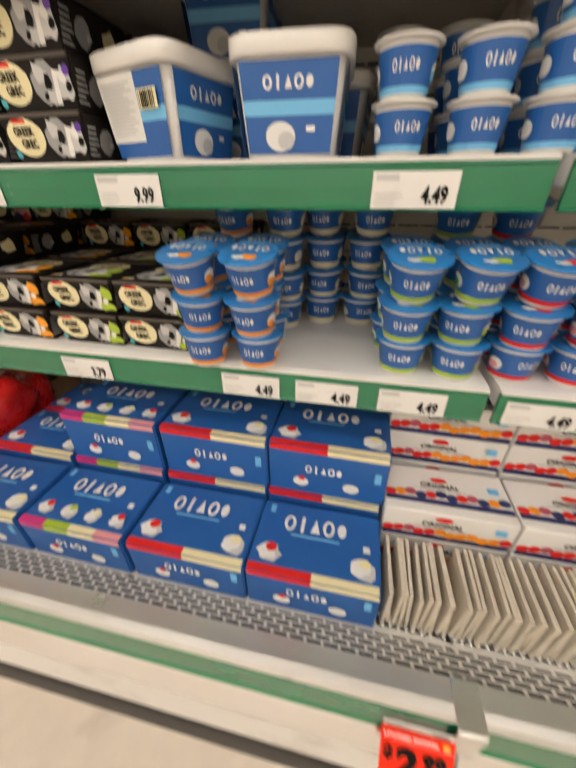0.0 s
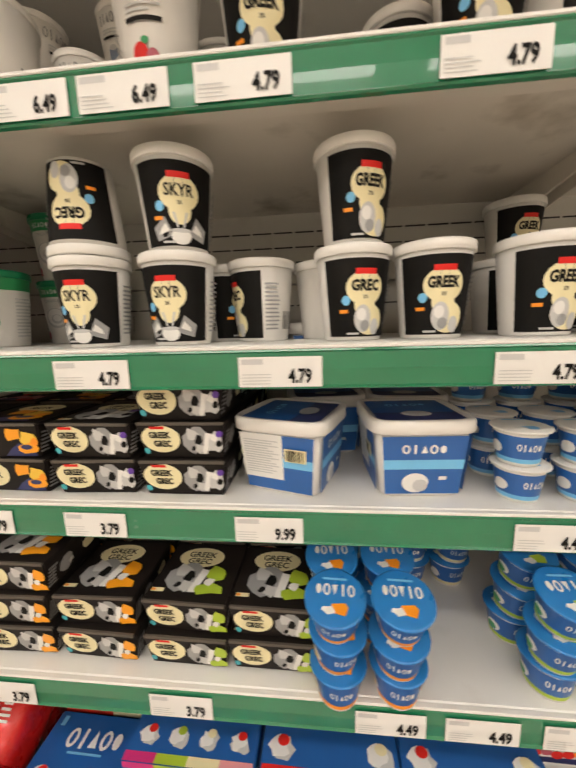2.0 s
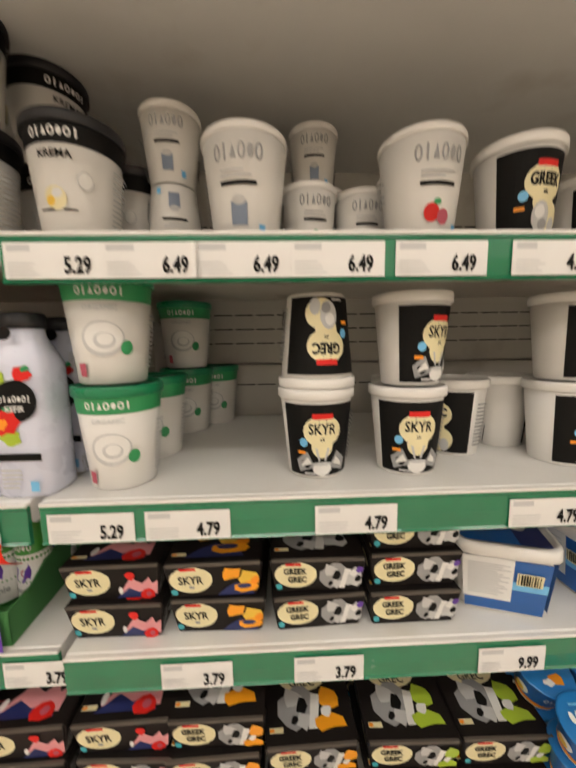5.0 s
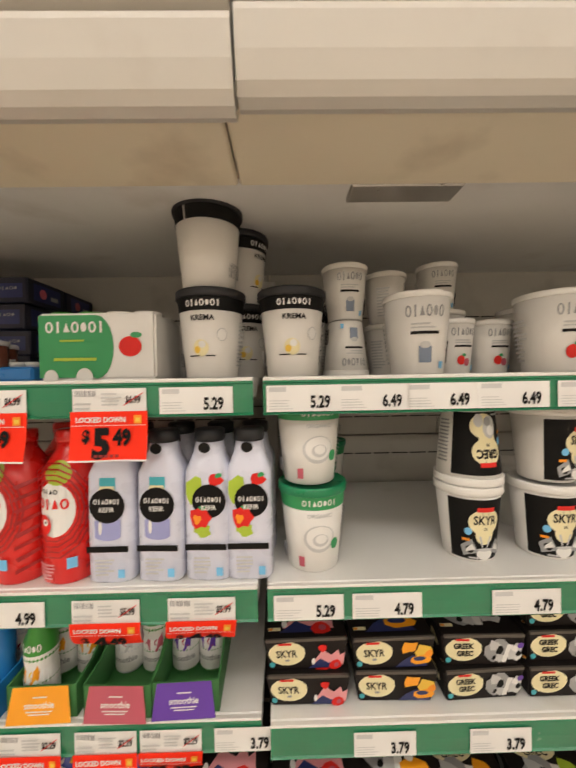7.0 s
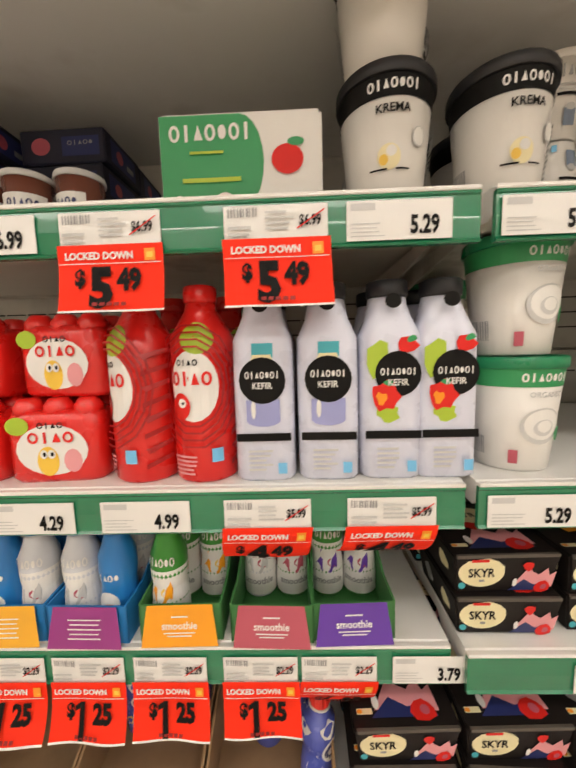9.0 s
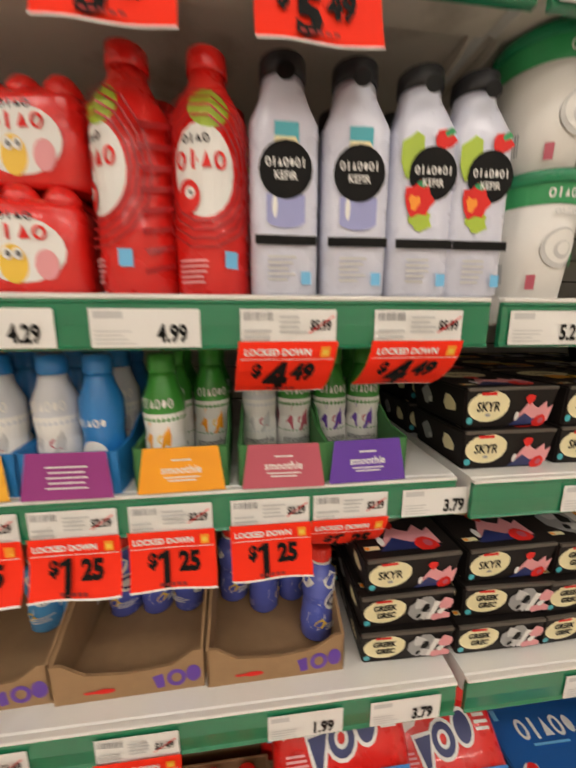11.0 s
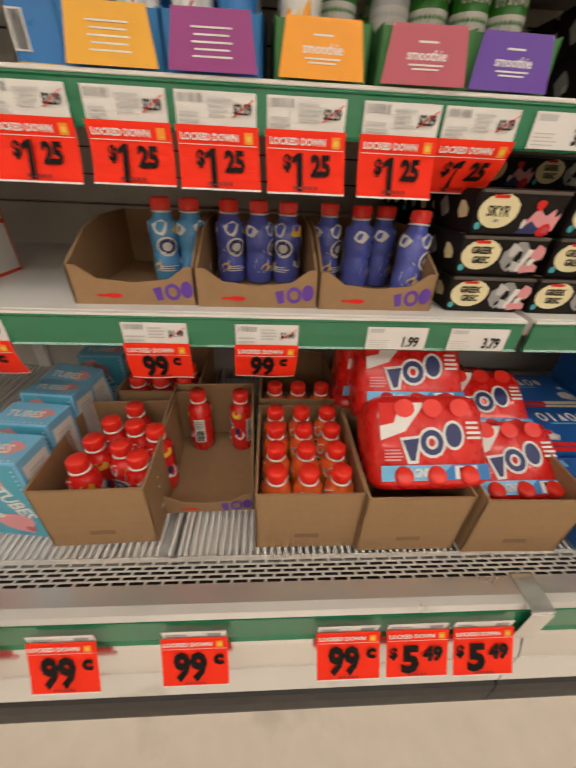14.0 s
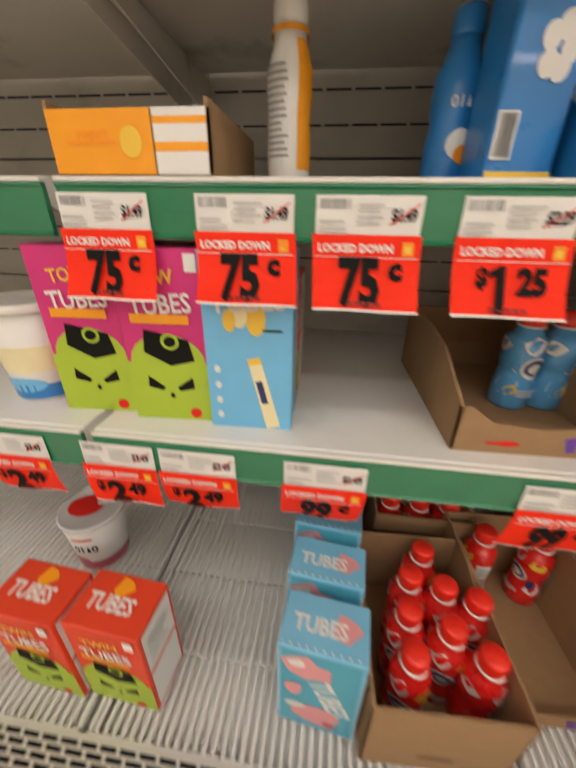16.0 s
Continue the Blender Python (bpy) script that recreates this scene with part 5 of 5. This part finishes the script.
put(red_bottle, -1.428, .843, Z, -6)
put(red_bottle, -1.50, .94, Z, 10)
put(red_bottle, -1.41, .94, Z, 30)
for x, mk in ((-1.345, kefir_plain), (-1.262, kefir_plain), (-1.183, kefir_fruit), (-1.114, kefir_fruit)):
    put(mk, x, .838, Z, random.uniform(-3, 3))
    put(mk, x + .003, .925, Z, random.uniform(-6, 6))
put(olympic_tub, -1.003, .862, Z, 8)
put(olympic_tub, -1.008, .862, Z + .151, 14)
put(olympic_tub, -1.0, .99, Z, 5)
put(olympic_tub, -.982, 1.165, Z, 5)
put(olympic_tub, -.98, 1.165, Z + .151, 5)
put(olympic_tub, -.93, 1.25, Z, 0)
put(skyr_tub, -.706, .88, Z, 4)
put(grec_tub, -.705, .88, Z + .2745, 10, flip=True)
put(skyr_tub, -.56, .88, Z, 0)
put(skyr_tub, -.556, .88, Z + .138, 28)
put(greek_tub, -.52, 1.0, Z, 60)
put(grec_tub, -.44, .96, Z, -60)
put(greek_tub, -.325, 1.0, Z, 100)
put(grec_tub, -.285, .895, Z, 16)
put(greek_tub, -.284, .895, Z + .138, 22)
put(greek_tub, -.165, .895, Z, 2)
put(greek_tub, -.018, .885, Z, 8)
put(greek_tub, .105, .885, Z, 25)
put(greek_tub, -.12, 1.01, Z, 40)
put(greek_tub, .02, 1.06, Z, 20)
put(greek_tub, .09, 1.17, Z + .138, 10)
put(greek_tub, .09, 1.17, Z, 0)
put(greek_tub, .13, 1.02, Z, 0)

# ---- third shelf ----
Z = S3[1]
for x, ms in ((-1.02, (skyr_berry,) * 2), (-.866, (skyr_peach,) * 2), (-.71, (greek_plain,) * 2), (-.558, (greek_plain,) * 3)):
    stack(ms, x, .825, Z)
    stack(ms, x, .983, Z)
    stack(ms[:2], x, 1.14, Z)
put(oikos_tub, -.385, .905, Z, 72)
put(oikos_tub, -.188, .905, Z, 3)
put(oikos_tub, -.33, 1.08, Z, 8)
put(oikos_tub, -.33, 1.08, Z + .148, 3)
put(oikos_tub, -.16, 1.08, Z, -3)
for x in (-.04, .052, .142, .235):
    for y, n in ((.852, 2), (.942, 2), (1.032, 3)):
        for k in range(n if x < .1 else 3):
            put(cup_white, x + random.uniform(-.003, .003), y, Z + k * .0564, random.uniform(-15, 15))
for mk, x, bs in ((cad_yellow, -1.79, (oik_drink, white_drink)), (cad_plum, -1.669, (white_drink, oik_drink)), (cad_orange, -1.535, (act_orange, act_orange)), (cad_rose, -1.405, (act_red, white_drink)), (cad_purple, -1.291, (act_purple, act_purple))):
    put(mk, x, .822, Z, random.uniform(-2, 2))
    for j in range(3):
        for i in range(2):
            if j == 0 and (mk in (cad_rose, cad_purple) or (mk is cad_orange and i)):
                continue
            put(bs[(i + j) % 2], x + .032 + i * .055, .862 + j * .065, Z + .003, random.uniform(-20, 20))
put(tall_blue, -1.838, .87, Z, 4)
for x, y in ((-1.89, .96), (-1.83, .97), (-1.87, 1.04)):
    put(oik_drink, x, y, Z, 20)
put(yellow_bottle, -2.085, .94, Z, 20)
put(yellow_tray, -2.325, .83, Z, 0)

# ---- fourth shelf ----
Z = S4[1]
for x, ms, back in ((-1.165, (greek_straw, greek_straw, skyr_berry), 1), (-1.012, (greek_straw, greek_straw, skyr_berry), 1), (-.872, (greek_mango,) * 3, 1), (-.722, (greek_mango,) * 2, 1), (-.567, (greek_lime,) * 2, 1), (-.418, (greek_lime,) * 2, 1)):
    stack(ms, x, .795, Z)
    stack(ms, x, .953, Z)
    stack(ms + ms[-1:], x, 1.11, Z)
cups = ((-.318, .782, 3, cup_peach), (-.23, .782, 3, cup_peach), (-.325, .87, 3, cup_peach), (-.235, .872, 3, cup_peach), (-.31, .975, 4, cup_peach), (-.22, .98, 4, cup_van),
        (-.15, 1.03, 4, cup_van), (-.06, 1.03, 4, cup_van), (-.15, 1.12, 4, cup_van), (-.06, 1.12, 4, cup_van),
        (.004, .812, 3, cup_lime), (.09, .815, 3, cup_lime), (.178, .82, 3, cup_berry), (.266, .82, 3, cup_berry), (.0, .90, 3, cup_lime), (.092, .903, 3, cup_lime), (.18, .91, 3, cup_berry), (.27, .91, 3, cup_berry), (.09, 1.0, 4, cup_lime), (.18, 1.0, 4, cup_berry))
for x, y, n, mk in cups:
    for k in range(n):
        put(mk, x + random.uniform(-.004, .004), y + random.uniform(-.004, .004) - .004 * k, Z + k * .0608 + (.004 if k == n - 1 else 0), random.uniform(-25, 25) if k < n - 1 else random.uniform(-8, 8), tip=0 if k == 0 else (7 if k < n - 1 else 14))
for x in (-1.857, -1.657, -1.456):
    put(yop_tray, x, .80, Z, random.uniform(-2, 2))
for x, y, mk, a in ((-1.735, .935, yop_sky, 30), (-1.685, .94, yop_sky, 80), (-1.615, .95, yop_violet, 40), (-1.56, .95, yop_violet, 90), (-1.505, .95, yop_violet, -10), (-1.425, .96, yop_violet, 60), (-1.37, .93, yop_violet, 120), (-1.318, .95, yop_violet, 100), (-1.288, .865, yop_violet, 60)):
    put(mk, x, y, Z + .005, a, lean=8 if y < .9 else 0)
put(tube_pink, -2.336, .822, Z, 4)
put(tube_pink, -2.223, .815, Z, 3)
put(tube_blue, -2.114, .81, Z, 2)
put(tube_pink, -2.335, .9, Z, 2)
put(tube_pink, -2.22, .895, Z, 0)
put(tube_red, -2.12, .93, Z, 0)
put(plain_tub, -2.46, .87, Z, 0)

# ---- bottom deck ----
Z = DECK
for x, mk in ((-.815, case_two), (-.575, case_four), (-.335, case_two), (-.1, case_two)):
    put(case_two_low if mk is case_two else case_four_low, x, .600, Z, random.uniform(-1, 1))
    put(mk, x, .762, Z, random.uniform(-1, 1))
    put(mk, x, .92, Z, random.uniform(-1, 1))
    if x > -.7:
        put(mk, x + .004, .765, Z + .126, random.uniform(-1.5, 1.5))
        put(mk, x, .925, Z + .126, random.uniform(-1.5, 1.5))
for x in (.14, .38, .62):
    for k in range(2):
        put(original_case, x, .745, Z + k * .076, random.uniform(-1, 1))
    for k in range(4):
        put(original_case, x, .88, Z + k * .076, random.uniform(-1, 1))
for k in range(62):
    put(sleeve, .03 + k * .0105, .612 + random.uniform(-.004, .004), Z, random.uniform(-2, 2), lean=random.uniform(-5, 5))
put(yop_box, -1.935, .632, Z, 2)
for x, y in ((-1.875, .69), (-1.775, .70), (-1.872, .745), (-1.815, .73), (-1.765, .775), (-1.86, .80), (-1.81, .79), (-1.83, .85)):
    put(yop_red, x, y, Z + .005, random.uniform(-60, 60))
put(yop_tall, -1.757, .70, Z, 2)
put(yop_red, -1.705, .905, Z + .005, -120)
put(yop_red, -1.605, .905, Z + .005, -70)
put(yop_box, -1.56, .622, Z, 0)
for i in range(3):
    for j in range(4):
        put(yop_orange, -1.523 + i * .058, .662 + j * .059, Z + .005, random.uniform(-60, 60))
put(yop_box, -1.37, .612, Z, 0)
put(yop_box, -1.166, .605, Z, -1)
put(yop_pack, -1.25, .668, Z + .118, 1, tip=-42)
put(yop_pack, -1.256, .79, Z + .188, 0, tip=-42)
put(yop_pack, -1.275, .93, Z + .17, 0)
put(yop_pack, -1.275, .93, Z + .005, 0)
put(yop_pack, -1.05, .672, Z + .05, 1, tip=-55)
put(yop_pack, -1.06, .80, Z + .10, -1, tip=-55)
put(yop_box, -1.166, .865, Z, 0)
put(yop_pack, -1.07, .95, Z + .03, 0)
put(yop_box, -1.56, .90, Z, 0)
for i in range(3):
    put(yop_orange, -1.523 + i * .058, .94, Z + .005, random.uniform(-60, 60))
put(yop_box, -1.90, .93, Z, 0)
for i in range(3):
    for j in range(2):
        put(yop_red, -1.865 + i * .058, .97 + j * .059, Z + .005, random.uniform(-60, 60))
for k in range(3):
    put(tube_candy, -1.998, .655 + k * .080, Z + .004 * k, -6, tip=-3 * k)
put(tube_candy, -1.99, .915, Z, -14, tip=8)
for k in range(4):
    put(tube_candy, -1.97, 1.02 + k * .075, Z, 0)
for x in (-2.285, -2.405):
    put(tube_red, x, .645, Z, -4)
put(dahi_tub, -2.475, .88, Z, 10)
